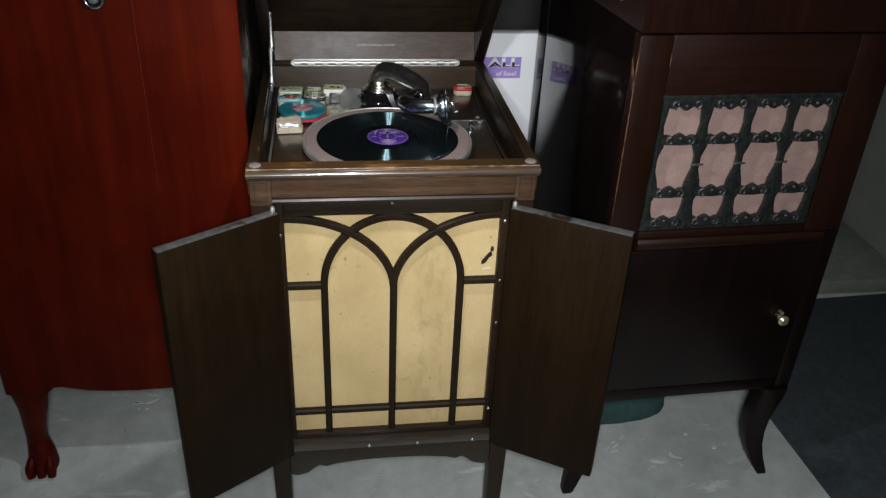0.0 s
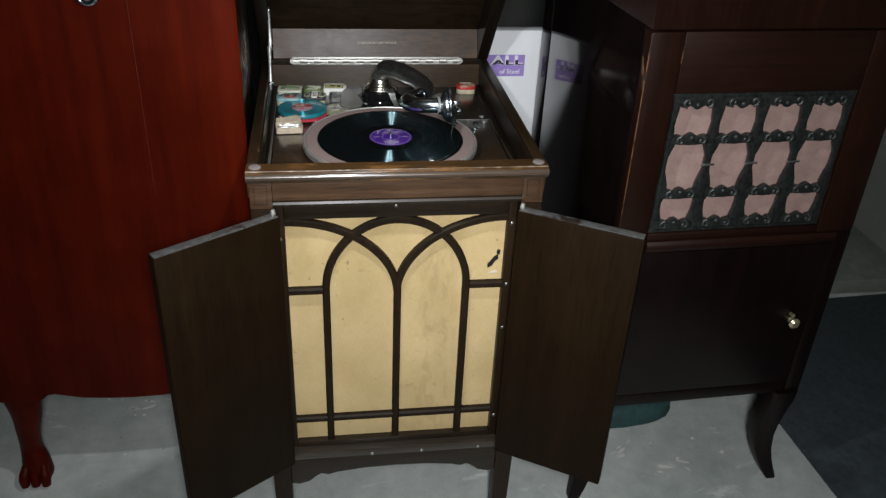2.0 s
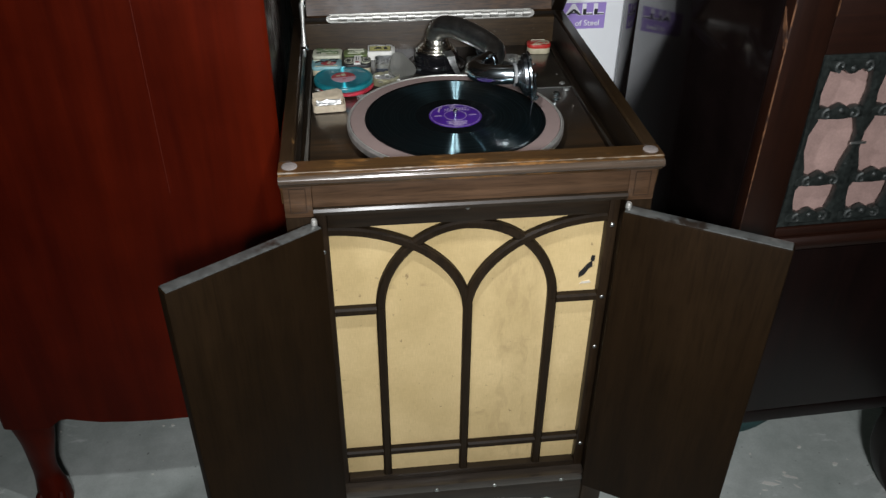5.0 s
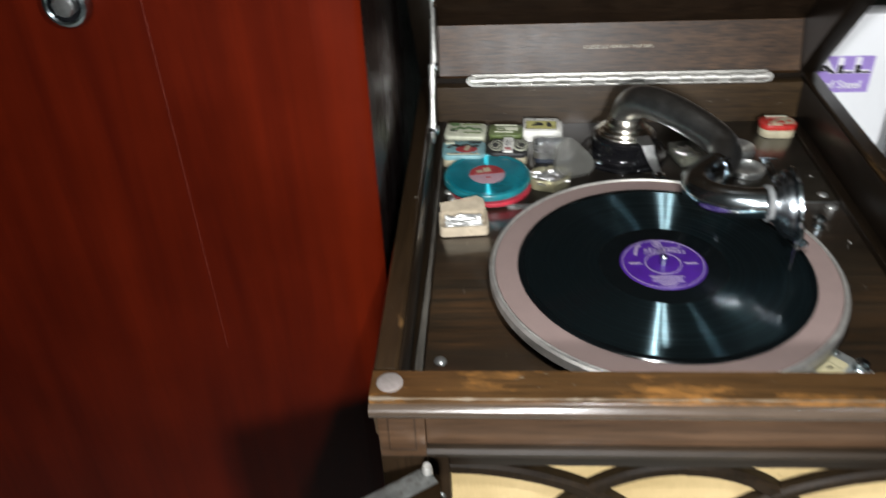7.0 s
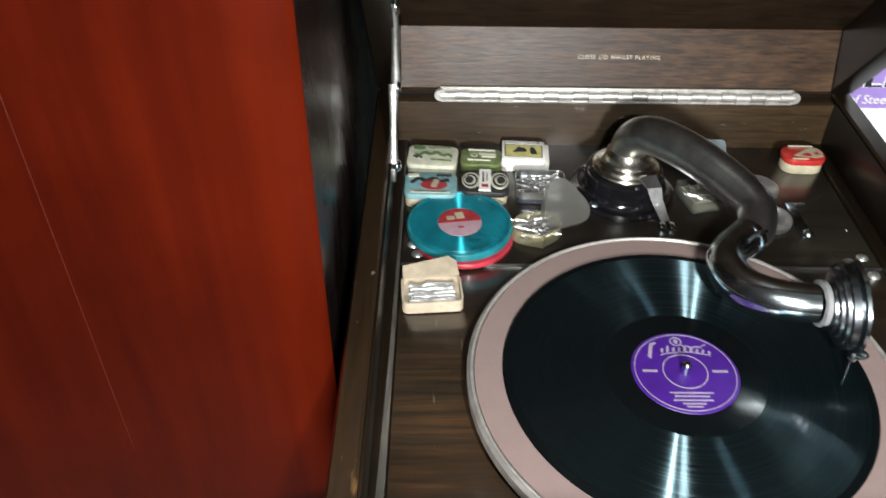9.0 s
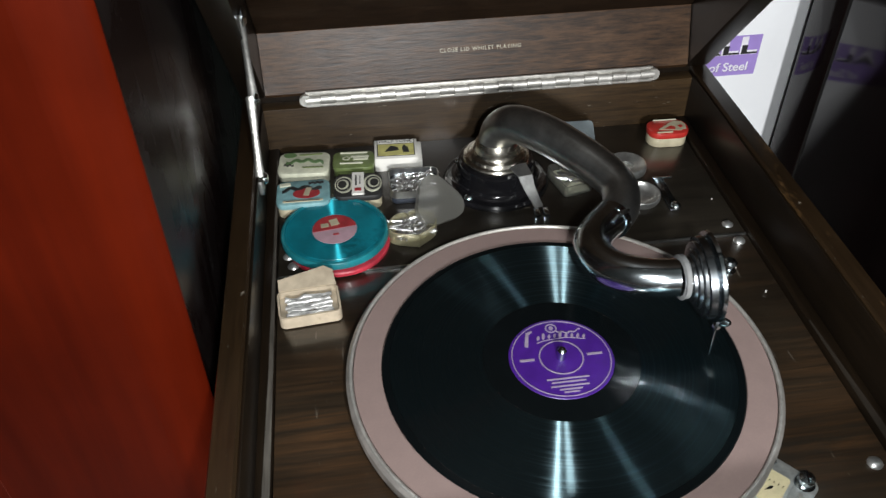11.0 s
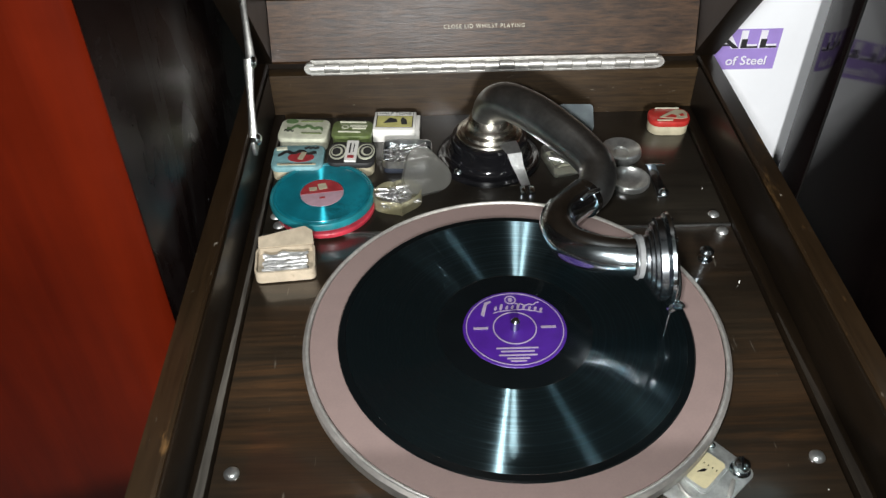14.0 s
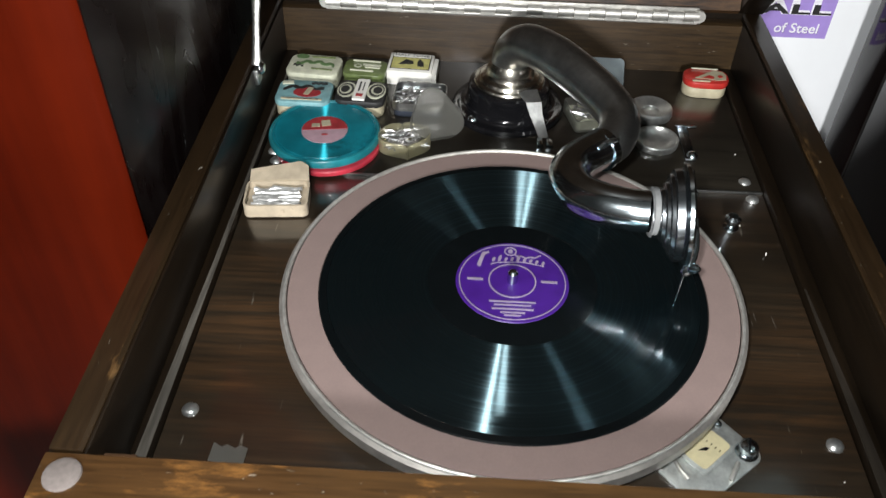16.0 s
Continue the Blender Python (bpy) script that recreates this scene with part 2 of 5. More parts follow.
def concrete():
    """Grey concrete, blotched, with chalky scuffs and dark specks."""
    m, n, l, p = shader("concrete")
    vec = coords(n, l)
    big, mid, fine = noise_tex(n, l, vec, 3.2, 5), noise_tex(n, l, vec, 19, 6, 0.65), noise_tex(n, l, vec, 240, 3)
    col = ramp(n, l, big, [(0.3, (0.43, 0.475, 0.445)), (0.7, (0.62, 0.65, 0.62))])
    col = mix(n, l, "MULTIPLY", 0.75, col, ramp(n, l, mid, [(0.3, (0.76, 0.78, 0.77)), (0.7, (1.12, 1.12, 1.12))]))
    col = mix(n, l, "MULTIPLY", 0.35, col, ramp(n, l, fine, [(0.3, (0.8, 0.8, 0.8)), (0.65, (1.06, 1.06, 1.06))]))
    for turn, scale, cut in ((25, 15, 0.62), (-50, 24, 0.645)):
        scuff = noise_tex(n, l, coords(n, l, (0.45, 1, 1), (0, 0, turn)), scale, 6, 0.62, 0.8)
        col = mix(n, l, "MIX", ramp(n, l, scuff, [(cut, (0, 0, 0)), (cut + 0.09, (0.7, 0.7, 0.7))]), col, (0.8, 0.82, 0.8))
    spots = noise_tex(n, l, vec, 70, 2)
    col = mix(n, l, "MIX", ramp(n, l, spots, [(0.24, (0.7, 0.7, 0.7)), (0.29, (0, 0, 0))]), col, (0.12, 0.12, 0.11))
    l.new(col, p.inputs["Base Color"])
    p.inputs["Roughness"].default_value = 0.6
    bump(n, l, p, mid, 0.3, 0.001)
    return m


M_CONCRETE = concrete()
# other walls and ceiling darkened below the east wall to cut bounced light
M_WALL = paint("dimmed_plaster", (0.16, 0.165, 0.15), 0.85, 0.0, 0.1, 8, 0.15)
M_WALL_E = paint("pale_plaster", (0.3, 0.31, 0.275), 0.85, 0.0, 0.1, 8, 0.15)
M_MAT = paint("dark_mat", (0.045, 0.058, 0.063), 0.85, 0.0, 0.25, 60, 0.2)
M_FELT = paint("brown_felt", (0.205, 0.147, 0.133), 0.95, 0.0, 0.04, 700, 0.04, broad=0.16)
M_WHITE = paint("white_board", (0.9, 0.92, 0.94), 0.4, 0.0, 0.03, 12, 0.02)


# ---- building blocks ----
def part(name, bm, material, parent=None, label="", sharp=0.55, m=None):
    """Links a bmesh as one mesh object under a thing or a part."""
    if m is not None:
        bmesh.ops.transform(bm, matrix=m, verts=bm.verts)
    bmesh.ops.recalc_face_normals(bm, faces=bm.faces)
    for f in bm.faces:
        f.smooth = True
    for e in bm.edges:
        e.smooth = len(e.link_faces) == 2 and e.calc_face_angle(0) < sharp
    me = bpy.data.meshes.new(name)
    bm.to_mesh(me)
    bm.free()
    for mat in material if isinstance(material, (list, tuple)) else (material,):
        me.materials.append(mat)
    ob = new(name, me)
    if parent is not None:
        ob.parent = parent
    return tagged(ob, label)


def thing(name, m, label, category, group="", kind=""):
    ob = new(name)
    ob.empty_display_size = 0.05
    ob.matrix_basis = m
    return tagged(ob, label, category, group, kind)


def box(x0, x1, y0, y1, z0, z1, r=0.0, seg=2, bm=None):
    bm = bm or bmesh.new()
    made = bmesh.ops.create_cube(bm, size=1)["verts"]
    bmesh.ops.transform(bm, matrix=Matrix.Translation(((x0 + x1) / 2, (y0 + y1) / 2, (z0 + z1) / 2)) @ Matrix.Diagonal((x1 - x0, y1 - y0, z1 - z0, 1)), verts=made)
    if r:
        edges = list({e for v in made for e in v.link_edges})
        bmesh.ops.bevel(bm, geom=edges, offset=r, segments=seg, affect="EDGES", profile=0.5)
    return bm


def prism(points, lo, hi, axis="y", r=0.0, bm=None, seg=2):
    """A flat outline drawn out along an axis: points are (x, z) for y, (x, y) for z, (y, z) for x."""
    bm = bm or bmesh.new()
    put = {"y": lambda a, b, c: (a, c, b), "z": lambda a, b, c: (a, b, c), "x": lambda a, b, c: (c, a, b)}[axis]
    low = [bm.verts.new(put(a, b, lo)) for a, b in points]
    high = [bm.verts.new(put(a, b, hi)) for a, b in points]
    n = len(points)
    caps = [bm.faces.new(low), bm.faces.new(high)]
    for i in range(n):
        bm.faces.new((low[i], low[(i + 1) % n], high[(i + 1) % n], high[i]))
    bmesh.ops.recalc_face_normals(bm, faces=bm.faces)
    if r:
        bmesh.ops.bevel(bm, geom=[e for f in caps for e in f.edges], offset=r, segments=seg, affect="EDGES", profile=0.5)
    return bm


def lathe(profile, steps=48, bm=None, m=None):
    """Turns (radius, height) pairs round z."""
    bm = bm or bmesh.new()
    rings, made = [], []
    for rad, z in profile:
        if rad < 1e-6:
            ring = [bm.verts.new((0, 0, z))]
        else:
            ring = [bm.verts.new((rad * math.cos(2 * math.pi * k / steps), rad * math.sin(2 * math.pi * k / steps), z)) for k in range(steps)]
        rings.append(ring)
        made += ring
    for a, b in zip(rings, rings[1:]):
        for k in range(steps):
            j = (k + 1) % steps
            if len(a) == 1 and len(b) > 1:
                bm.faces.new((a[0], b[k], b[j]))
            elif len(b) == 1 and len(a) > 1:
                bm.faces.new((a[k], a[j], b[0]))
            elif len(a) > 1:
                bm.faces.new((a[k], a[j], b[j], b[k]))
    if m is not None:
        bmesh.ops.transform(bm, matrix=m, verts=made)
    return bm


def smooth_path(points, per=8):
    """Catmull-Rom through (x, y, z, radius) points."""
    pts = [Vector(p) for p in points]
    pts = [2 * pts[0] - pts[1], *pts, 2 * pts[-1] - pts[-2]]
    out = []
    for a, b, c, d in zip(pts, pts[1:], pts[2:], pts[3:]):
        for k in range(per):
            t = k / per
            out.append(0.5 * ((2 * b) + (c - a) * t + (2 * a - 5 * b + 4 * c - d) * t * t + (3 * b - a - 3 * c + d) * t ** 3))
    return [*out, pts[-2]]


def tube(points, steps=20, bm=None, per=8, flat=1.0, smooth=True):
    """A round bar along (x, y, z, radius) points, with closed ends."""
    bm = bm or bmesh.new()
    path = smooth_path(points, per) if smooth else [Vector(p) for p in points]
    up, rings = None, []
    for i, p in enumerate(path):
        a, b = Vector(path[max(i - 1, 0)][:3]), Vector(path[min(i + 1, len(path) - 1)][:3])
        d = (b - a).normalized()
        if up is None:
            up = Vector((0, 0, 1)) if abs(d.z) < 0.9 else Vector((0, 1, 0))
        side = d.cross(up).normalized()
        up = side.cross(d).normalized()
        c, r = Vector(p[:3]), p[3]
        rings.append([bm.verts.new(c + r * (math.cos(2 * math.pi * k / steps) * side + flat * math.sin(2 * math.pi * k / steps) * up)) for k in range(steps)])
    for a, b in zip(rings, rings[1:]):
        for k in range(steps):
            bm.faces.new((a[k], a[(k + 1) % steps], b[(k + 1) % steps], b[k]))
    bm.faces.new(rings[0])
    bm.faces.new(rings[-1])
    return bm


def rounded(w, d, r, n=5):
    """The outline of a rounded rectangle of w by d round the origin."""
    out = []
    for cx, cy, a0 in ((w / 2 - r, d / 2 - r, 0), (-w / 2 + r, d / 2 - r, 90), (-w / 2 + r, -d / 2 + r, 180), (w / 2 - r, -d / 2 + r, 270)):
        out += [(cx + r * math.cos(radians(a0 + 90 * k / n)), cy + r * math.sin(radians(a0 + 90 * k / n))) for k in range(n + 1)]
    return out


def writing(name, words, size, material, parent, m, depth=0.0002, wide=1.0, bold=0.0, space=1.0):
    """Raised letters in the built-in font, as a mesh."""
    cu = bpy.data.curves.new(name, "FONT")
    cu.body, cu.size, cu.extrude, cu.align_x, cu.align_y, cu.resolution_u = words, size, depth, "CENTER", "CENTER", 3
    cu.offset, cu.space_character = bold, space
    tmp = bpy.data.objects.new("tmp", cu)
    scene.collection.objects.link(tmp)
    me = bpy.data.meshes.new_from_object(tmp.evaluated_get(bpy.context.evaluated_depsgraph_get()))
    bpy.data.objects.remove(tmp)
    bm = bmesh.new()
    bm.from_mesh(me)
    bpy.data.meshes.remove(me)
    return part(name, bm, material, parent, "", m=m @ Matrix.Diagonal((wide, 1, 1, 1)))


# ---- the room ----
def structure(name, bm, mat, label, category):
    return tagged(part(name, bm, mat), label, category, kind="structure")


structure("floor", box(-3.0, 1.72, -3.2, 2.6, -0.1, 0.0), M_CONCRETE, "bare grey concrete floor with pale scuffs", "floor")
structure("wall_north", box(-3.0, 1.72, 2.6, 2.7, -0.1, 2.6), M_WALL, "plain grey plaster wall in the dark", "wall")
structure("wall_south", box(-3.0, 1.72, -3.3, -3.2, -0.1, 2.6), M_WALL, "plain grey plaster wall in the dark", "wall")
structure("wall_west", box(-3.1, -3.0, -3.3, 2.7, -0.1, 2.6), M_WALL, "plain grey plaster wall in the dark", "wall")
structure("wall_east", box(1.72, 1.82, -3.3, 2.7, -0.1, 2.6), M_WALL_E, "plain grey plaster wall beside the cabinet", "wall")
structure("ceiling", box(-3.1, 1.82, -3.3, 2.7, 2.6, 2.7), M_WALL, "plain grey ceiling out of the light", "ceiling")

# ---- the gramophone ----
HX, FY, BY = 0.228, -0.195, 0.338        # half width, front and back of the body
TOP, BOARD = 0.839, 0.783
M_BEAD = wood("rubbed_bead", (0.062, 0.043, 0.03), (0.105, 0.075, 0.053), 0, (0.2, 0.3), 0.85, open_grain=0.3)
M_EDGE_LINE = wood("rubbed_highlight", (0.06, 0.044, 0.03), (0.34, 0.27, 0.19), 0, (0.3, 0.45), 0.3, open_grain=0.8)
M_BEAD_Y = wood("rubbed_ledge", (0.035, 0.03, 0.024), (0.15, 0.138, 0.12), 1, (0.35, 0.5), 0.2)
M_LEDGE_R = wood("rubbed_ledge_brown", (0.012, 0.0095, 0.007), (0.045, 0.037, 0.029), 1, (0.35, 0.5), 0.2)
M_BUTTON = paint("grey_felt", (0.165, 0.14, 0.128), 0.9, 0.0, 0.15, 300, 0.3)
gram = thing("gramophone", pose(0, 0, 0), "dark oak cabinet gramophone with open lid and both doors open", "gramophone")


def gram_body():
    # carcase
    for s, nm in ((-1, "side_panel"), (1, "side_panel")):
        part(nm, box(*sorted((s * 0.2185, s * HX)), FY + 0.012, BY, 0.2, TOP - 0.022, 0.001), M_BODY_V, gram)
    part("back_panel", box(-0.2185, 0.2185, 0.3225, BY, 0.2, TOP - 0.006, 0.001), M_BACK, gram)
    part("rear_lip", box(-0.2345, 0.2345, 0.3384, 0.345, TOP - 0.04, TOP + 0.012, 0.001), M_LID_SIDE, gram)
    part("bottom_panel", box(-0.2185, 0.2185, -0.15, 0.3225, 0.21, 0.225, 0.001), M_BODY, gram)
    # rim, front and sides, with a rounded lip
    lip = [(-0.203, TOP - 0.02), (-0.2075, TOP - 0.012), (-0.2055, TOP - 0.006), (-0.203, TOP - 0.004), (-0.202, TOP), (-0.176, TOP), (-0.174, TOP - 0.003), (-0.174, TOP - 0.05), (-0.19, TOP - 0.05), (-0.195, TOP - 0.02)]
    part("rim_bead", tube([(-0.236, -0.2042, TOP - 0.0102, 0.0056), (0.0, -0.2042, TOP - 0.0102, 0.0056), (0.236, -0.2042, TOP - 0.0102, 0.0056)], 18, smooth=False), M_BEAD, gram, "shiny rubbed bead along the rim")
    rnd = random.Random(5)
    chips = [(-0.2355 + 0.471 * k / 70, -0.2023 + rnd.uniform(-0.0003, 0.0003), TOP - 0.0012, rnd.choice((0.0004, 0.0004, 0.0005, 0.0005, 0.0007, 0.0016))) for k in range(71)]
    # pale tube paints the highlight on the rim's edge, with a few worn chips
    part("rim_edge", tube(chips, 8, smooth=False), M_EDGE_LINE, gram, "chipped edge of the rim with a painted highlight")
    part("front_rim", prism(lip, -0.236, 0.236, "x", 0.0008), M_RIM, gram, "worn front rim with pale bare edges")
    for s in (-1, 1):
        side = [(s * 0.236, TOP - 0.02), (s * 0.2385, TOP - 0.012), (s * 0.2365, TOP - 0.005), (s * 0.235, TOP), (s * 0.2205, TOP), (s * 0.2185, TOP - 0.002), (s * 0.2185, TOP - 0.021)]
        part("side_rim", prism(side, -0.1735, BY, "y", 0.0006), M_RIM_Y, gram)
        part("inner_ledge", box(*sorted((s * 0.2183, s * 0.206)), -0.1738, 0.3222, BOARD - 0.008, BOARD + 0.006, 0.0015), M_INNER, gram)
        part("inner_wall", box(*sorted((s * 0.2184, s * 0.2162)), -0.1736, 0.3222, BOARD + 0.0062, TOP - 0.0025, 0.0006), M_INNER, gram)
        if s < 0:
            worn = [(-0.2066, -0.172), (-0.2066, 0.3), (-0.2082, 0.3), (-0.21, 0.02), (-0.2135, -0.172)]
            part("ledge_edge", prism(worn, BOARD + 0.0058, BOARD + 0.0066, "z"), M_BEAD_Y, gram, "rubbed grey edge of the ledge")
        else:
            worn = [(0.2066, -0.172), (0.2066, 0.02), (0.2078, 0.02), (0.212, -0.09), (0.2145, -0.172)]
            part("ledge_edge", prism(worn, BOARD + 0.0058, BOARD + 0.0066, "z"), M_LEDGE_R, gram, "rubbed brown edge of the ledge")
        part("rest_button", lathe([(0, 0.0018), (0.0078, 0.0017), (0.0092, 0.001), (0.0096, 0)], 24, m=pose(s * 0.2225, -0.188, TOP)), M_BUTTON, gram, "pale felt rest button")
    part("motor_board", box(-0.2058, 0.2058, -0.1738, 0.1335, BOARD - 0.012, BOARD, 0.0012), M_BOARD, gram, "polished dark motor board with grain")
    part("rear_board", box(-0.2058, 0.2058, 0.135, 0.3222, BOARD - 0.012, BOARD + 0.001, 0.0012), M_REAR, gram, "dull dark rear board")
    # fascia with two corner blocks
    part("fascia", box(-0.1985, 0.1985, FY, -0.176, 0.784, TOP - 0.0205, 0.001), M_FASCIA, gram, "plain oak fascia under the rim")
    part("fascia_bead", prism([(FY - 0.004, 0.7835), (FY - 0.006, 0.78), (FY - 0.004, 0.7745), (FY + 0.01, 0.7735), (FY + 0.01, 0.7838)], -0.1985, 0.1985, "x"), M_BODY, gram)
    for s in (-1, 1):
        x0, x1 = sorted((s * 0.1988, s * 0.2335))
        part("corner_block", box(x0, x1, FY, FY + 0.034, 0.7702, TOP - 0.0205, 0.0012), M_FASCIA, gram)
        part("leg", prism([(x0, 0.77), (x1, 0.77), (x1, 0.25), (x1 - (0.004 if s > 0 else 0.002), 0.0), (x0 + (0.002 if s > 0 else 0.004), 0.0), (x0, 0.25)], FY, FY + 0.034, "y", 0.0012), M_BODY_V, gram)
        for a, b, c, d in ((x0 + 0.007, x0 + 0.0083, 0.777, TOP - 0.027), (x1 - 0.0083, x1 - 0.007, 0.777, TOP - 0.027), (x0 + 0.0084, x1 - 0.0084, TOP - 0.0283, TOP - 0.027), (x0 + 0.0084, x1 - 0.0084, 0.777, 0.7783)):
            part("scored_line", box(a, b, FY - 0.0006, FY + 0.001, c, d), M_SCORE, gram)
        part("rear_leg", prism([(x0, 0.21), (x1, 0.21), (x1 - 0.002, 0.0), (x0 + 0.002, 0.0)], BY - 0.034, BY, "y", 0.0012), M_BODY_V, gram)
    # the frame round the sound opening
    for s in (-1, 1):
        part("frame_stile", box(*sorted((s * 0.184, s * 0.1985)), -0.178, -0.158, 0.249, 0.7735, 0.0012), M_BODY_V, gram)
    part("frame_rail", box(-0.1838, 0.1838, -0.178, -0.158, 0.741, 0.7735, 0.0012), M_BODY, gram)
    part("frame_rail", box(-0.1838, 0.1838, -0.1778, -0.158, 0.249, 0.2605, 0.0012), M_BODY, gram)
    part("sill", prism([(-0.198, 0.252), (-0.2, 0.246), (-0.198, 0.236), (-0.158, 0.236), (-0.158, 0.2488), (-0.182, 0.2488)], -0.1985, 0.1985, "x"), M_SILL, gram)
    # shaped apron
    apron = [(-0.1985, 0.2355), (0.1985, 0.2355), (0.1985, 0.17), (0.185, 0.166), (0.165, 0.172), (0.152, 0.184), (0.142, 0.19), (0.128, 0.186), (0.112, 0.191), (0.06, 0.197), (0, 0.199)]
    apron += [(-x, z) for x, z in reversed(apron[2:-1])]
    part("apron", prism(apron, -0.192, -0.175, "y", 0.001), M_BODY, gram)


gram_body()


def tracery():
    y0, y1 = -0.1765, -0.1655
    bar = 0.0065

    def strip(pts, name):
        """A flat moulded strip along (x, z) points."""
        left, right = [], []
        for i, p in enumerate(pts):
            a, b = Vector(pts[max(i - 1, 0)]), Vector(pts[min(i + 1, len(pts) - 1)])
            d = (b - a).normalized()
            n = Vector((-d.y, d.x)) * bar
            left.append(tuple(Vector(p) + n))
            right.append(tuple(Vector(p) - n))
        bm = bmesh.new()
        rows = []
        for (lx, lz), (rx, rz) in zip(left, right):
            ux, uz = (lx - rx) * 0.22, (lz - rz) * 0.22
            rows.append([bm.verts.new(v) for v in ((lx, y1, lz), (lx, y0 + 0.003, lz), (lx - ux, y0, lz - uz), (rx + ux, y0, rz + uz), (rx, y0 + 0.003, rz), (rx, y1, rz))])
        for a, b in zip(rows, rows[1:]):
            for k in range(6):
                bm.faces.new((a[k], a[(k + 1) % 6], b[(k + 1) % 6], b[k]))
        bm.faces.new(rows[0])
        bm.faces.new(rows[-1])
        return bm

    def arc(cx, wide, high, a0, a1, foot=0.6):
        return [(cx + wide * math.cos(radians(a0 + (a1 - a0) * k / 24)), foot + high * math.sin(radians(a0 + (a1 - a0) * k / 24))) for k in range(25)]

    g = part("sound_grille", strip([(0.001, 0.25), (0.001, 0.599)], ""), M_TRACERY, gram, "dark gothic tracery with crossing arches")
    for s in (-1, 1):
        part("upright_bar", strip([(s * 0.121, 0.25), (s * 0.121, 0.602)], ""), M_TRACERY, g)
        part("arch", strip([(s * x, z) for x, z in arc(0.001, 0.122, 0.1325, 180, 90)], ""), M_TRACERY, g, m=Matrix.Translation((0, 0.0011 + 0.0004 * s, 0)))
        part("arch", strip([(s * x, z) for x, z in arc(-0.186, 0.1865, 0.146, 3, 90, 0.587)], ""), M_TRACERY, g, m=Matrix.Translation((0, 0.0004 * s, 0)))
        part("cross_bar", strip([(s * 0.1265, 0.599), (s * 0.185, 0.599)], ""), M_TRACERY, g)
    for x0, x1 in ((-0.185, -0.1265), (-0.1155, -0.0035), (0.0075, 0.1155), (0.1265, 0.185)):
        part("cross_bar", strip([(x0, 0.312), (x1, 0.312)], ""), M_TRACERY, g)


tracery()


def cloth_material():
    m, n, l, p = shader("grille_cloth")
    vec = coords(n, l)
    weave = noise_tex(n, l, coords(n, l, (1, 1, 0.08)), 900, 2)
    weft = noise_tex(n, l, coords(n, l, (0.08, 1, 1)), 900, 2)
    soft = noise_tex(n, l, vec, 7, 4)
    col = ramp(n, l, soft, [(0.3, (0.53, 0.395, 0.18)), (0.7, (0.66, 0.505, 0.255))])
    col = mix(n, l, "MULTIPLY", 0.35, col, ramp(n, l, weave, [(0.3, (0.75, 0.72, 0.65)), (0.7, (1.1, 1.1, 1.1))]))
    col = mix(n, l, "MULTIPLY", 0.25, col, ramp(n, l, weft, [(0.3, (0.75, 0.72, 0.65)), (0.7, (1.1, 1.1, 1.1))]))
    stain = noise_tex(n, l, coords(n, l, (1, 1, 1.8)), 21, 5, 0.6)
    col = mix(n, l, "MIX", ramp(n, l, stain, [(0.64, (0, 0, 0)), (0.8, (0.5, 0.5, 0.5))]), col, (0.24, 0.15, 0.06))
    fleck = noise_tex(n, l, coords(n, l, (1.5, 1, 1)), 75, 3, 0.6)
    col = mix(n, l, "MIX", ramp(n, l, fleck, [(0.7, (0, 0, 0)), (0.76, (0.6, 0.6, 0.6))]), col, (0.13, 0.075, 0.03))
    fade = noise_tex(n, l, coords(n, l, (1, 1, 0.3)), 11, 3)
    col = mix(n, l, "MULTIPLY", 0.5, col, ramp(n, l, fade, [(0.35, (0.8, 0.78, 0.72)), (0.65, (1.08, 1.08, 1.08))]))
    # crinkled strip in one panel, the shade of its wrinkles put into the colour
    tc, sep = n.new("ShaderNodeTexCoord"), n.new("ShaderNodeSeparateXYZ")
    l.new(tc.outputs["Object"], sep.inputs[0])
    strip = ramp(n, l, sep.outputs["X"], [(0.025, (0, 0, 0)), (0.055, (1, 1, 1)), (0.09, (1, 1, 1)), (0.115, (0, 0, 0))])
    crinkle = noise_tex(n, l, coords(n, l, (1, 1, 0.35)), 60, 3, 0.5, 0.8)
    wrinkle_shade = mix(n, l, "MULTIPLY", 1.0, strip, ramp(n, l, crinkle, [(0.48, (0, 0, 0)), (0.64, (0.3, 0.3, 0.3)), (0.74, (0.12, 0.12, 0.12))]))
    col = mix(n, l, "MIX", wrinkle_shade, col, (0.3, 0.2, 0.085))
    l.new(col, p.inputs["Base Color"])
    p.inputs["Roughness"].default_value = 0.8
    p.inputs["Sheen Weight"].default_value = 0.2
    bump(n, l, p, weave, 0.3, 0.0004)
    return m


M_CLOTH = cloth_material()
part("grille_cloth", box(-0.19, 0.19, -0.1645, -0.161, 0.245, 0.755), M_CLOTH, gram, "golden grille cloth, stained and torn at one corner")


M_HOLE = paint("dark_hole", (0.006, 0.005, 0.004), 0.9, 0, 0.2, 100, 0)
cloth = bpy.data.objects["grille_cloth"]
part("tear", prism([(0.158, 0.628), (0.1655, 0.632), (0.171, 0.642), (0.1765, 0.646), (0.175, 0.656), (0.1685, 0.651), (0.163, 0.643), (0.1575, 0.636)], -0.1652, -0.1644, "y"), M_HOLE, cloth, "torn dark hole")
part("tear", prism([(0.172, 0.657), (0.178, 0.654), (0.1785, 0.664), (0.1735, 0.665)], -0.1652, -0.1644, "y"), M_HOLE, cloth)
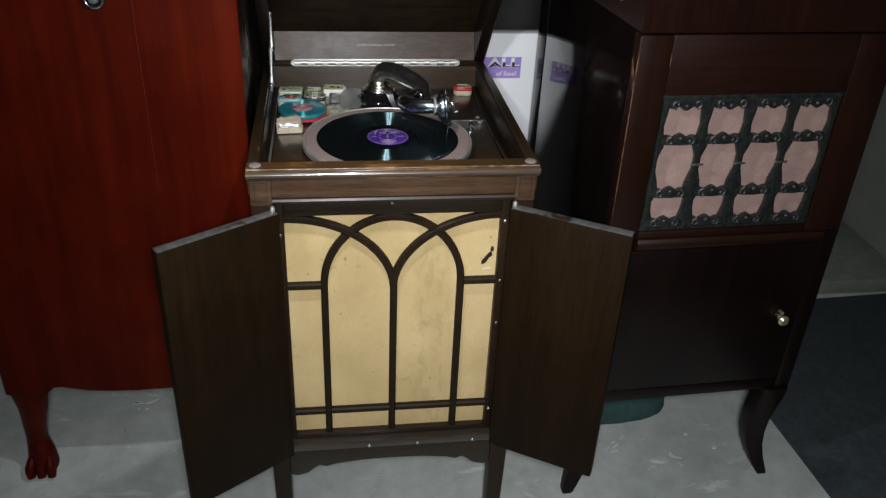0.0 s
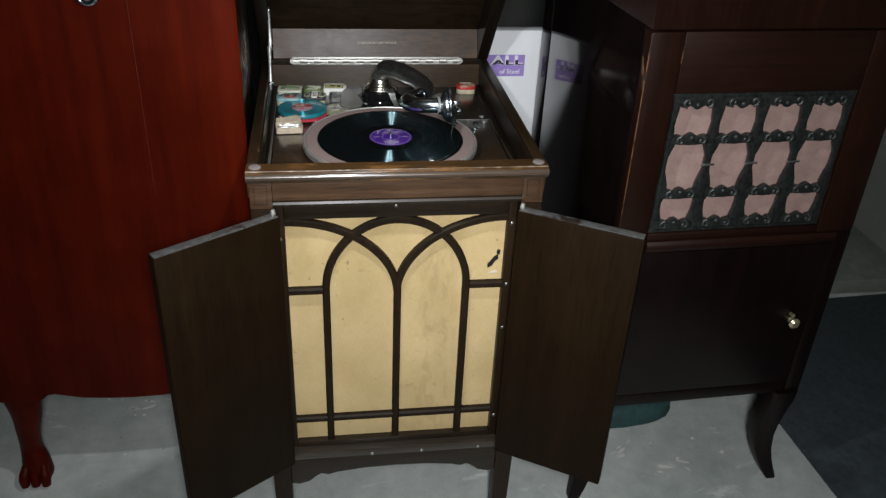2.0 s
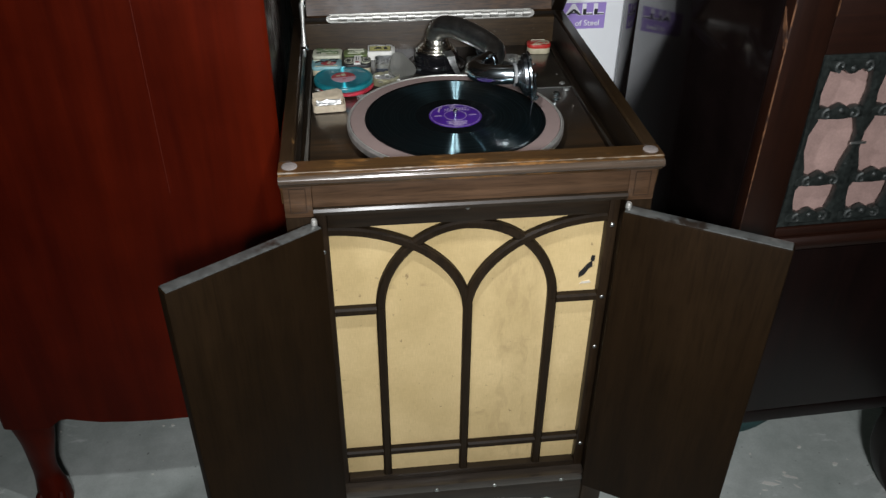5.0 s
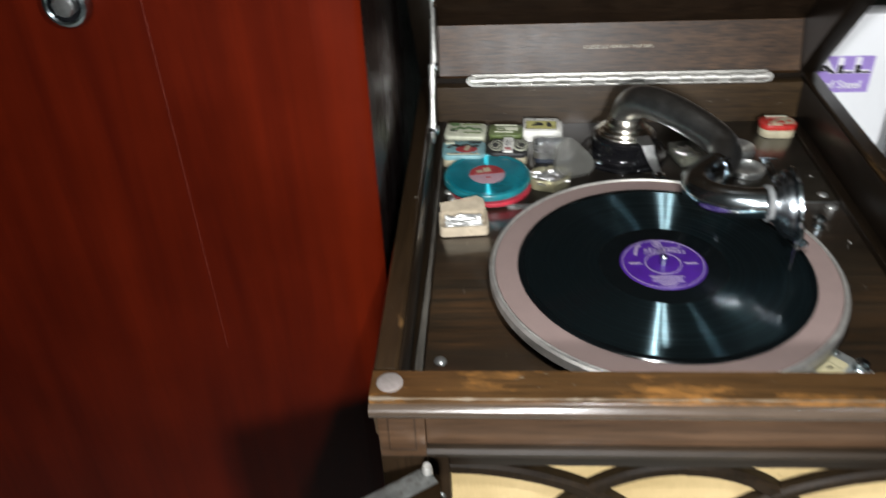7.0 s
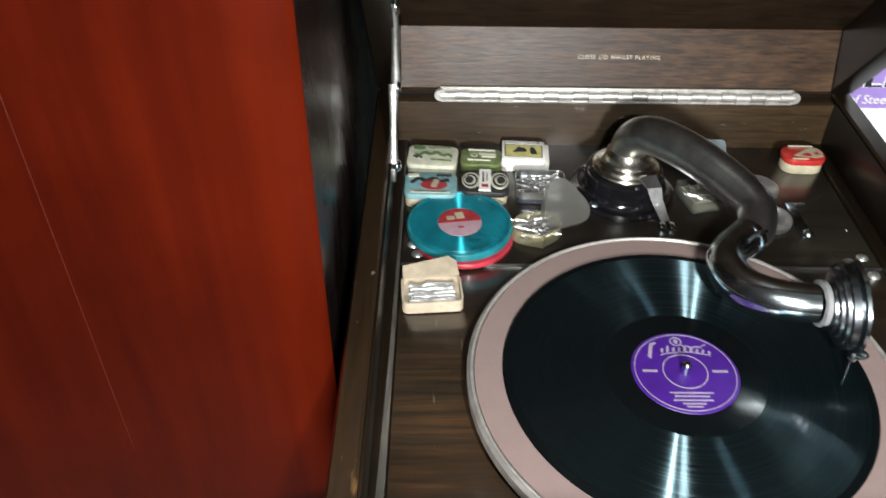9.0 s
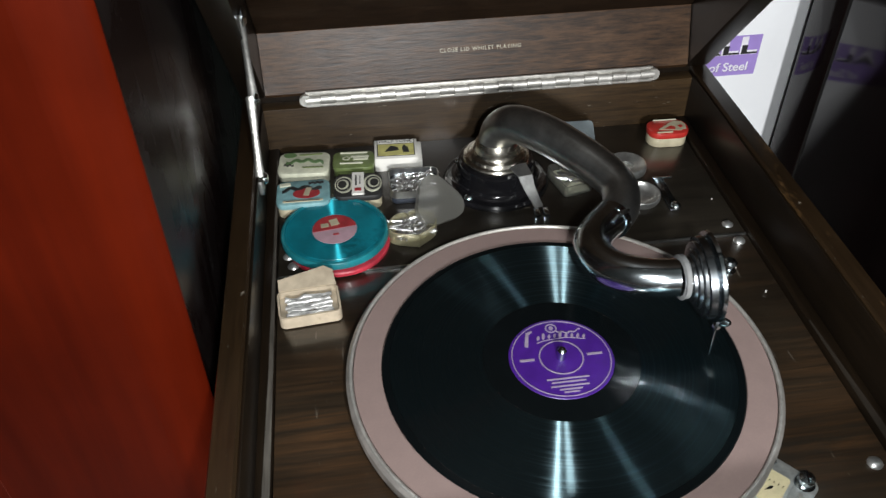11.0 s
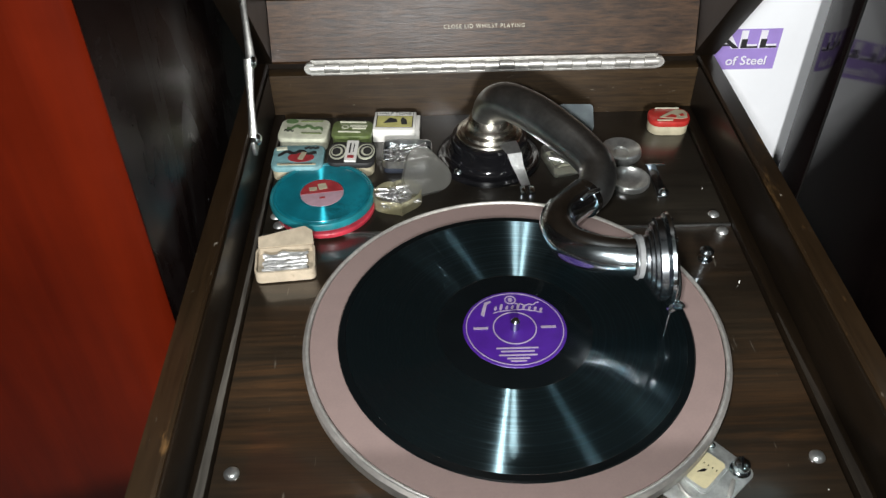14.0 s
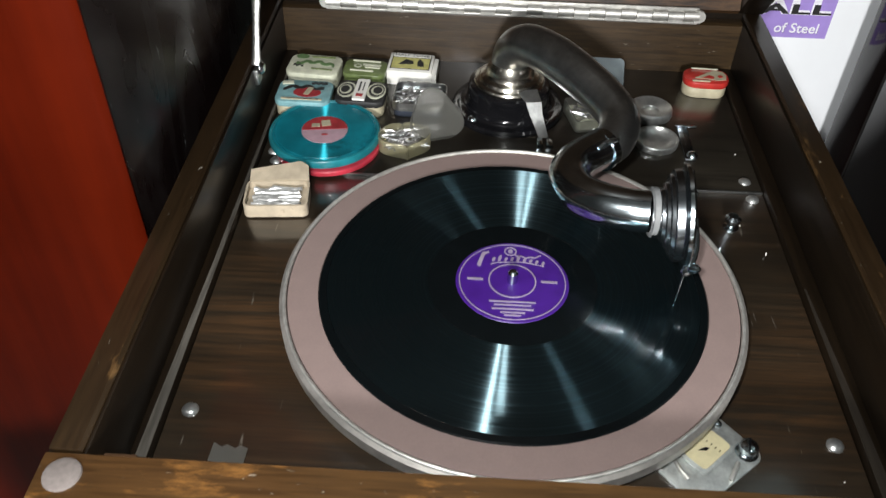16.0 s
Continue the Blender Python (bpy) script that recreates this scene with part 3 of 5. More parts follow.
part("frayed_edge", prism([(0.1605, 0.617), (0.177, 0.618), (0.174, 0.622), (0.164, 0.6205)], -0.1656, -0.1645, "y"), paint("pale_lint", (0.6, 0.55, 0.45), 0.9, 0, 0.2, 200, 0.1), cloth)


def door(s, turn):
    """A plain door leaf hinged at the corner block, 0.205 wide; s: the side it hangs on."""
    pivot = pose(s * 0.1985, FY - 0.004, 0, 0, 0, turn)
    x0, x1 = sorted((0.0, s * 0.206))
    leaf = part("door", box(x0, x1, -0.019, 0.0, 0.242, 0.766, 0.0025), M_DOOR, gram, "plain dark oak door standing open")
    leaf.matrix_basis = pivot
    part("edge_band", box(x0 + 0.002, x1 - 0.002, -0.018, -0.001, 0.7655, 0.7672, 0.0006), M_EDGE, leaf, "worn grey top edge, lightened for the torch light")
    for z in (0.768, 0.239):
        bm = lathe([(0, 0.006), (0.003, 0.006), (0.004, 0.003), (0.004, -0.003), (0.003, -0.006), (0, -0.006)], 16, m=pose(s * 0.004, -0.006, z))
        part("pivot_hinge", bm, M_HINGE, leaf, "small worn metal pivot")
    return leaf


# grey of the door tops: wear plus the light they catch, painted in
M_EDGE = paint("worn_lit_edge", (0.07, 0.072, 0.068), 0.35, 0, 0.4, 60, 0.2, 0.3, (0.02, 0.014, 0.01), 0.55)
door(-1, 34.0)
door(1, -31.0)


def lid():
    pivot = part("lid", box(-0.213, 0.213, -0.516, -0.0315, 0.0498, 0.056, 0.001), M_LID_IN, gram, "raised dark oak lid leaning back on its stay")
    pivot.matrix_basis = pose(0, 0.331, 0.8445, -50)
    # sloped back panel with the notice, walls and outer shell
    part("notice_panel", prism([(0.0, 0.0), (-0.0308, 0.05), (-0.0308, 0.058), (0.004, 0.058), (0.006, 0.0)], -0.2128, 0.2128, "x"), M_LID, pivot)
    for s in (-1, 1):
        part("lid_wall", prism([(s * 0.2132, 0.001), (s * 0.2155, 0.0), (s * 0.2355, 0.0), (s * 0.2375, 0.004), (s * 0.2355, 0.052), (s * 0.226, 0.06), (s * 0.2132, 0.06)], -0.53, 0.006, "y", 0.001), M_LID_SIDE, pivot)
    part("lid_wall", box(-0.2128, 0.2128, -0.53, -0.5165, 0.0, 0.06, 0.001), M_BODY, pivot)
    # letters lie on the sloped panel
    slope = math.degrees(math.atan2(0.05, 0.0308))
    at = pose(0, -0.0163, 0.0264, 180 - slope) @ pose(0, 0, 0.0003)
    writing("notice", "CLOSE LID WHILST PLAYING", 0.0056, M_GILT, pivot, at, wide=0.92, space=1.24)
    # long hinge of many knuckles
    h = part("piano_hinge", box(-0.174, 0.174, 0.3215, 0.337, TOP - 0.0055, TOP - 0.003, 0.0008), M_HINGE, gram, "long bright piano hinge")
    part("hinge_leaf", box(-0.174, 0.174, 0.3245, 0.327, TOP - 0.002, TOP + 0.0095, 0.0006), M_HINGE, h)
    for x in (-0.174, 0.174):
        part("hinge_end", lathe([(0, 0.0), (0.0052, 0.0), (0.006, 0.001), (0.006, 0.0046), (0.0, 0.0046)], 24, m=pose(x, 0.3246, TOP + 0.0026, 90)), M_HINGE, h, "rounded hinge end")
    n = 24
    for k in range(n):
        x0 = -0.174 + 0.348 * k / n
        odd = k % 2
        bm = lathe([(0, 0.0002), (0.0044, 0.0003), (0.0044, 0.348 / n - 0.0002), (0, 0.348 / n - 0.0001)], 12, m=pose(x0, 0.3215 + 0.0004 * odd, TOP + 0.0025 + 0.0007 * odd, 0, 90, 0))
        box(x0 + 0.0004, x0 + 0.348 / n - 0.0004, 0.3178 + 0.0006 * odd, 0.3215, TOP + (0.0025 if odd else -0.003), TOP + (0.0075 if odd else 0.002), 0, 1, bm)
        part("knuckle", bm, M_HINGE, h)


M_GILT = paint("gilt_lettering", (0.46, 0.43, 0.33), 0.5, 0.1, 0.15, 300, 0)
lid()


def stay():
    st = part("lid_stay", tube([(-0.2145, 0.206, 0.838, 0.0042), (-0.2145, 0.222, 0.868, 0.0033), (-0.2145, 0.24, 0.897, 0.0048)], 12, flat=0.5, per=4), M_STAY, gram, "jointed nickel lid stay")
    part("stay_arm", tube([(-0.2125, 0.239, 0.891, 0.0048), (-0.2125, 0.246, 0.93, 0.003), (-0.2125, 0.25, 0.966, 0.0038)], 12, flat=0.5, per=4), M_STAY, st)
    for y, z, r in ((0.206, 0.836, 0.0058), (0.239, 0.895, 0.0062), (0.25, 0.964, 0.0085)):
        part("rivet", lathe([(0, 0.004), (r * 0.6, 0.0035), (r, 0.001), (r, 0)], 14, m=pose(-0.2115, y, z, 0, 90, 0)), M_NICKEL, st)
    part("stay_bracket", box(-0.2175, -0.2125, 0.2, 0.212, TOP - 0.017, TOP - 0.003, 0.001), M_NICKEL_D, st)


stay()


def turntable():
    c = pose(0.0005, -0.008, 0)
    p = part("turntable", lathe([(0, 0.793), (0.146, 0.793), (0.1532, 0.797), (0.1535, 0.8055), (0.1512, 0.8078), (0.1488, 0.807)], 128, m=c), M_PLATTER, gram, "turntable with brown felt and nickel edge")
    part("felt", lathe([(0.1486, 0.8055), (0.148, 0.8075), (0.02, 0.8075), (0, 0.8075)], 128, m=c), M_FELT, p, "flat brown felt mat")
    bead = [(0.1502 + 0.0013 * math.cos(radians(a)), 0.8078 + 0.0013 * math.sin(radians(a))) for a in range(0, 361, 45)]
    part("edge_bead", lathe(bead, 128, m=c), M_HINGE, p, "bright nickel bead round the felt")
    part("spindle", lathe([(0, 0.8195), (0.002, 0.8193), (0.0034, 0.8175), (0.0036, 0.8)], 16, m=c), M_NICKEL, p)


M_PLATTER = paint("platter_nickel", (0.6, 0.57, 0.53), 0.5, 0.85, 0.2, 80, 0.05)
turntable()


def record():
    m, n, l, p = shader("shellac")
    p.inputs["Base Color"].default_value = (0.0022, 0.0042, 0.005, 1)
    p.inputs["Roughness"].default_value = 0.1
    p.inputs["Specular IOR Level"].default_value = 0.35
    t = n.new("ShaderNodeTangent")
    t.direction_type, t.axis = "RADIAL", "Z"
    vec = coords(n, l)
    far = n.new("ShaderNodeVectorMath")
    far.operation = "LENGTH"
    l.new(vec, far.inputs[0])
    rings = n.new("ShaderNodeTexNoise")
    rings.noise_dimensions = "1D"
    rings.inputs["Scale"].default_value, rings.inputs["Detail"].default_value = 900, 4
    l.new(far.outputs["Value"], rings.inputs["W"])
    tint = ramp(n, l, rings.outputs["Fac"], [(0.3, (0.34, 0.58, 0.66)), (0.7, (0.64, 0.92, 1.0))])
    broken = n.new("ShaderNodeTexNoise")
    broken.noise_dimensions = "1D"
    broken.inputs["Scale"].default_value, broken.inputs["Detail"].default_value = 420, 3
    l.new(far.outputs["Value"], broken.inputs["W"])
    last = p.outputs[0]
    # a sharp streak and a wide glow round it, both across the grooves
    for rough, share in ((0.24, 0.058), (0.46, 0.078)):
        g, mx = n.new("ShaderNodeBsdfAnisotropic"), n.new("ShaderNodeMixShader")
        g.inputs["Anisotropy"].default_value = 0.9
        l.new(t.outputs["Tangent"], g.inputs["Tangent"])
        spread = n.new("ShaderNodeMapRange")
        spread.inputs["From Min"].default_value, spread.inputs["From Max"].default_value = 0.32, 0.68
        spread.inputs["To Min"].default_value, spread.inputs["To Max"].default_value = rough * 0.72, rough * 1.3
        l.new(broken.outputs["Fac"], spread.inputs["Value"])
        l.new(spread.outputs["Result"], g.inputs["Roughness"])
        l.new(tint, g.inputs["Color"])
        mx.inputs[0].default_value = share
        l.new(last, mx.inputs[1])
        l.new(g.outputs[0], mx.inputs[2])
        last = mx.outputs[0]
    l.new(last, n["Material Output"].inputs["Surface"])
    flat = paint("shellac_smooth", (0.0022, 0.0036, 0.0042), 0.17, 0, 0.1, 60, 0.0)
    rec = thing("record", pose(0.0005, -0.008, 0.8075), "black ten inch shellac record with violet label", "record")
    part("disc", lathe([(0.0375, 0.0005), (0.0375, 0.0022), (0.056, 0.0022)], 128), flat, rec)
    part("groove_band", lathe([(0.0561, 0.0022), (0.08, 0.0022), (0.1, 0.0022), (0.1225, 0.0022)], 160), m, rec)
    part("edge", lathe([(0.1226, 0.0022), (0.1272, 0.0021), (0.1282, 0.0012), (0.1275, 0.0)], 128), flat, rec)
    return rec


rec = record()

# ---- fittings of the motor board ----
def dome(r, h, m, steps=20, bm=None):
    return lathe([(0, h), (r * 0.45, h * 0.9), (r * 0.8, h * 0.55), (r, 0.0), (r, -0.001)], steps, bm, m)


def tone_arm():
    cx, cy = 0.0, 0.2445
    c = pose(cx, cy, BOARD + 0.001)
    base = part("arm_base", lathe([(0.0505, 0), (0.0505, 0.0028), (0.049, 0.0046), (0.0465, 0.0052), (0.0445, 0.0046), (0.0415, 0.0048), (0.039, 0.0062), (0.0375, 0.0085), (0.0368, 0.012), (0.0365, 0.0225), (0.0355, 0.0256), (0.0335, 0.0272), (0.0, 0.0275)], 64, m=c), M_BLACK, gram, "round black lacquered tone arm base")
    part("base_ring", lathe([(0.0308, 0.027), (0.0314, 0.0286), (0.0306, 0.0302), (0.0278, 0.0312), (0.0268, 0.0326), (0.0262, 0.0338), (0.0242, 0.0347), (0.0222, 0.0354), (0.0212, 0.0368), (0.0208, 0.04), (0.02, 0.044), (0.0178, 0.048), (0.0, 0.0485)], 48, m=c), M_CAP, base, "warm satin nickel collar")
    for a in (-44, -136, 136, 44):
        part("base_screw", dome(0.0048, 0.003, pose(cx + 0.0429 * math.cos(radians(a)), cy + 0.0429 * math.sin(radians(a)), BOARD + 0.0058)), M_NICKEL, base)
    arm = part("tone_arm", tube([(0.0, 0.2445, 0.816, 0.0172), (0.0, 0.244, 0.832, 0.0172), (0.004, 0.239, 0.8465, 0.0172), (0.0145, 0.2265, 0.8565, 0.0172), (0.034, 0.2025, 0.8595, 0.0172),
                                 (0.054, 0.1745, 0.858, 0.0168), (0.071, 0.149, 0.8545, 0.016), (0.079, 0.128, 0.851, 0.0152), (0.074, 0.108, 0.847, 0.015), (0.064, 0.097, 0.846, 0.015)], 28), M_NICKEL_D, gram, "swan neck tone arm in aged nickel")
    part("arm_collar", tube([(0.0655, 0.0985, 0.846, 0.0157), (0.061, 0.0935, 0.846, 0.0157)], 28, smooth=False), M_NICKEL, arm)
    part("goose_neck", tube([(0.063, 0.096, 0.847, 0.0145), (0.05, 0.083, 0.848, 0.0145), (0.04, 0.068, 0.85, 0.0145), (0.0365, 0.05, 0.8525, 0.0142), (0.042, 0.032, 0.855, 0.014),
                             (0.055, 0.019, 0.858, 0.0138), (0.071, 0.012, 0.86, 0.0135), (0.084, 0.0095, 0.861, 0.0135)], 28), M_NICKEL, arm, "bright nickel goose neck")
    part("catch", tube([(0.058, 0.079, 0.8585, 0.0018), (0.064, 0.082, 0.862, 0.0022), (0.072, 0.086, 0.8625, 0.0016)], 8, per=3), M_NICKEL, arm)
    part("gasket", lathe([(0.0135, -0.0025), (0.0162, -0.0015), (0.0162, 0.0018), (0.0135, 0.0028)], 32, m=pose(0.086, 0.0092, 0.861, 0, 90, 0)), M_RUBBER, arm, "pale rubber gasket")
    # sound box, with its plates, screws, needle holder and needle
    sb = pose(0.1005, 0.007, 0.861, 0, 84, -4) @ Matrix.Diagonal((1.13, 1.13, 1.0, 1))
    s = part("sound_box", lathe([(0.0128, -0.0155), (0.0128, -0.0105), (0.0148, -0.01), (0.0152, -0.008), (0.0185, -0.0074), (0.019, -0.0056), (0.0228, -0.005), (0.0234, -0.003), (0.0258, -0.0024), (0.0262, 0.002), (0.0245, 0.005)], 56, m=sb), M_STEEL_D, arm, "round nickel sound box with needle")
    part("front_ring", lathe([(0.0245, 0.0052), (0.0285, 0.0045), (0.0288, 0.0068), (0.026, 0.0085), (0.021, 0.0082), (0.0205, 0.006)], 56, m=sb), M_NICKEL, s)
    part("diaphragm", lathe([(0.0207, 0.0062), (0.014, 0.0058), (0.006, 0.007), (0.0, 0.0075)], 48, m=sb), M_STEEL_D, s)
    for k in range(8):
        a = 2 * math.pi * (k + 0.5) / 8
        part("ring_screw", dome(0.002, 0.0016, sb @ pose(0.0245 * math.cos(a), 0.0245 * math.sin(a), 0.0082), 10), M_NICKEL, s)
    part("stylus_bar", tube([(0.113, 0.005, 0.861, 0.0015), (0.1145, -0.005, 0.845, 0.0022), (0.111, -0.011, 0.8335, 0.0034), (0.109, -0.0125, 0.829, 0.003)], 10, per=3), M_NICKEL, s)
    part("thumb_screw", dome(0.0038, 0.006, pose(0.1135, -0.013, 0.8345, 60, 0, 35), 14), M_NICKEL, s)
    part("needle", tube([(0.1095, -0.0115, 0.831, 0.001), (0.1065, -0.0185, 0.8099, 0.0004)], 6, smooth=False), M_NICKEL, s)
    # strap rest at the front of the base
    bm = bmesh.new()
    edges = [((0.006, 0.2195, 0.8165), (0.0235, 0.2235, 0.8165)), ((0.014, 0.2095, 0.811), (0.0275, 0.212, 0.811)), ((0.018, 0.2045, 0.802), (0.029, 0.207, 0.802)), ((0.0235, 0.1965, 0.7935), (0.0325, 0.1985, 0.7935)), ((0.0265, 0.189, 0.7895), (0.0345, 0.191, 0.7895))]
    rows = []
    for a, b in edges:
        a, b, back = Vector(a), Vector(b), Vector((0.0, 0.0009, -0.0009))
        rows.append([bm.verts.new(v) for v in (a, b, b + back, a + back)])
    for a, b in zip(rows, rows[1:]):
        for k in range(4):
            bm.faces.new((a[k], a[(k + 1) % 4], b[(k + 1) % 4], b[k]))
    bm.faces.new(rows[0])
    bm.faces.new(rows[-1])
    rest = part("arm_rest", bm, M_SATIN, gram, "bent nickel arm rest")
    for dx in (-0.0042, 0.0042):
        part("prong", box(0.031 + dx - 0.0026, 0.031 + dx + 0.0026, 0.1775, 0.1885, BOARD, BOARD + 0.0075, 0.001), M_NICKEL, rest)


M_CAP = paint("warm_nickel", (0.56, 0.53, 0.46), 0.24, 1.0, 0.2, 90, 0.08)
M_BOWL = paint("bright_bowl", (0.62, 0.63, 0.61), 0.32, 0.86, 0.25, 120, 0.25)
M_RUBBER = paint("gasket_rubber", (0.2, 0.205, 0.205), 0.5, 0, 0.15, 200, 0.05)
M_SATIN = paint("satin_nickel", (0.64, 0.65, 0.64), 0.34, 1.0, 0.3, 90, 0.12)
M_STEEL_D = paint("dark_nickel", (0.23, 0.25, 0.265), 0.26, 1.0, 0.3, 90, 0.05)
tone_arm()

for x, y in ((-0.193, -0.106), (0.193, -0.106), (-0.1925, 0.147), (0.194, 0.148), (0.1955, 0.1255), (-0.1965, 0.16)):
    part("board_screw", dome(0.0052, 0.0028, pose(x, y, BOARD + 0.0008)), M_BOWL, gram)
part("board_edging", box(-0.2055, 0.2055, 0.1332, 0.1352, BOARD - 0.002, BOARD + 0.0016, 0.0005), M_NICKEL_D, gram, "thin metal edging between the boards")
part("brake_lever", lathe([(0, 0.0125), (0.0045, 0.012), (0.007, 0.0098), (0.007, 0.008), (0.0042, 0.0066), (0.0038, 0.002), (0.0072, 0.0012), (0.0075, 0)], 24, m=pose(0.1705, 0.0895, BOARD + 0.0005) @ Matrix.Diagonal((0.85, 0.85, 1, 1))), M_NICKEL, gram, "small nickel brake lever")


def speed_plate():
    at = pose(0.1145, -0.1215, BOARD + 0.0004, 0, 0, 40)
    pl = part("speed_plate", prism(rounded(0.058, 0.039, 0.007), 0, 0.0018, "z", 0.0006, None, 2), M_PLATE, gram, "nickel speed plate with cream dial", m=at)
    spot = at @ pose(0.0035, 0.0036, 0, 0, 0, 3)
    part("dial_frame", prism(rounded(0.03, 0.0205, 0.0045), 0.0016, 0.0042, "z", 0.0011), M_PLATE, pl, "raised nickel frame", m=spot)
    dial = part("dial", prism(rounded(0.0255, 0.016, 0.003), 0.0041, 0.0046, "z"), M_CREAM, pl, "cream dial with a pointer", m=spot)
    part("pointer", prism([(-0.006, 0.0), (-0.001, -0.0011), (0.0012, 0.0), (-0.001, 0.0011)], 0.0047, 0.0052, "z"), M_BLACK, dial, m=spot @ pose(0, 0, 0, 0, 0, -30))
    for k in range(4):
        part("mark", box(0.0035, 0.005, -0.0058 + 0.003 * k, -0.0053 + 0.003 * k, 0.0046, 0.0049), M_BLACK, dial, m=spot)
    knob = part("regulator", lathe([(0, 0.0085), (0.0034, 0.0084), (0.0052, 0.0074), (0.0056, 0.005), (0.0052, 0.003), (0.0066, 0.002), (0.007, 0.0012)], 24, m=at @ pose(0.0225, -0.0105, 0.0008)), M_NICKEL, pl, "bright nickel regulator screw")
    part("slot", box(-0.0045, 0.0045, -0.0005, 0.0005, 0.0082, 0.009), M_BLACK, knob, m=at @ pose(0.0225, -0.0105, 0.0008, 0, 0, 35))
    for x, y in ((0.0245, 0.0125), (-0.0235, -0.013)):
        part("plate_screw", dome(0.0029, 0.0022, at @ pose(x, y, 0.0016), 14), M_NICKEL, pl)
    for pts in (((0.0118, -0.0125, 0.003, 0.0013), (0.005, -0.0152, 0.0042, 0.0016), (-0.0011, -0.0176, 0.003, 0.0013)), ((-0.0162, 0.011, 0.0028, 0.0012), (-0.0195, 0.0045, 0.0038, 0.0015), (-0.02, -0.0025, 0.003, 0.0012))):
        part("stop_lever", tube(pts, 8, per=4), M_HINGE, pl, "bright bent stop tab", m=at)


M_PLATE = paint("plate_nickel", (0.6, 0.62, 0.6), 0.42, 0.7, 0.3, 120, 0.5)
M_CREAM = paint("cream_enamel", (0.62, 0.55, 0.34), 0.4, 0, 0.12, 120, 0.02)
speed_plate()


def needle_cups():
    pl = part("needle_bowl", lathe([(0.021, 0.0), (0.0222, 0.003), (0.0222, 0.0085), (0.0212, 0.0098), (0.0198, 0.0092), (0.0182, 0.006), (0.0145, 0.0026), (0.008, 0.001), (0.0, 0.0007)], 40, m=pose(0.128, 0.197, BOARD + 0.001) @ Matrix.Diagonal((0.85, 0.85, 0.7, 1))), M_BOWL, gram, "nickel bowl for used needles")
    part("needle_cup", lathe([(0.022, 0.0), (0.023, 0.004), (0.0222, 0.011), (0.0205, 0.0125), (0.015, 0.0095), (0.0085, 0.007), (0.0082, 0.004), (0, 0.0035)], 40, m=pose(0.129, 0.2435, BOARD + 0.001) @ Matrix.Diagonal((0.86, 0.86, 0.65, 1))), M_BOWL, gram, "raised nickel needle cup")
    st = part("clip_strip", box(0.149, 0.1585, 0.172, 0.222, BOARD + 0.001, BOARD + 0.0045, 0.0014), M_STEEL_D, gram, "narrow metal clip beside the cups")
    part("clip_end", dome(0.0052, 0.004, pose(0.1555, 0.177, BOARD + 0.004), 14), M_NICKEL, st)
    part("clip_bar", box(0.147, 0.166, 0.2175, 0.2195, BOARD + 0.004, BOARD + 0.007, 0.0008), M_NICKEL, st)
    part("clip_end", dome(0.005, 0.0038, pose(0.0965, 0.178, BOARD + 0.001), 14), M_NICKEL, st)


needle_cups()
for x, y, z in ((0.1915, -0.1782, 0.722), (0.1915, -0.1782, 0.601), (0.1915, -0.1782, 0.508), (-0.1915, -0.1782, 0.705), (0.1915, -0.1782, 0.3), (-0.004, -0.1782, 0.762), (-0.045, -0.2, 0.241), (0.05, -0.2, 0.241), (0.16, -0.2, 0.241)):
    part("frame_screw", dome(0.0034, 0.0016, pose(x, y, z, 90), 14), M_NICKEL_D, gram)


# ---- tins and boxes on the board ----
def tin(name, label, x, y, turn, w, d, h, body, top, marks, r=0.008, z=BOARD + 0.001, over=0.0008, category="tin"):
    """A small pressed tin: base, lid and printed patches, each (material, outline) on the lid."""
    t = thing(name, pose(x, y, z, 0, 0, turn), label, category, "tins and boxes by the tone arm")
    part("base", prism(rounded(w - 2 * over, d - 2 * over, r), 0, h * 0.62, "z", 0.0008), body, t)
    cap = part("lid", prism(rounded(w, d, r), h * 0.6, h, "z", 0.0016), top, t)
    for k, (mat, pts) in enumerate(marks):
        part("print", prism(pts, h + 0.0002, h + 0.0006 + 0.0002 * k, "z"), mat, cap)
    return t


def oval(cx, cy, a, b, n=18):
    return [(cx + a * math.cos(2 * math.pi * k / n), cy + b * math.sin(2 * math.pi * k / n)) for k in range(n)]


def rect(cx, cy, w, d, turn=0):
    c, s = math.cos(radians(turn)), math.sin(radians(turn))
    return [(cx + x * c - y * s, cy + x * s + y * c) for x, y in ((-w / 2, -d / 2), (w / 2, -d / 2), (w / 2, d / 2), (-w / 2, d / 2))]


def ribbon(cx, cy, w, rise, half, waves, arch=0.0, n=28):
    """A wavy band, the plain shape of a printed flourish."""
    top, low = [], []
    for k in range(n + 1):
        u = -1 + 2 * k / n
        y = cy + rise * math.sin(u * math.pi * waves) + arch * (1 - u * u)
        t = half * (0.55 + 0.45 * abs(math.cos(u * math.pi * waves)))
        top.append((cx + u * w / 2, y + t))
        low.append((cx + u * w / 2, y - t))
    return low + top[::-1]


M_PALE = paint("pale_print", (0.53, 0.54, 0.42), 0.4, 0, 0.15, 160, 0.02, 0.2, (0.34, 0.31, 0.2), 0.64)
M_GREEN = paint("green_print", (0.12, 0.16, 0.055), 0.35, 0, 0.2, 160, 0.02, 0.2, (0.06, 0.08, 0.03), 0.64)
M_GREEN_L = paint("leaf_print", (0.1, 0.17, 0.07), 0.4, 0, 0.2, 160)
M_PAPER = paint("white_paper", (0.74, 0.73, 0.68), 0.8, 0, 0.06, 90, 0.08)
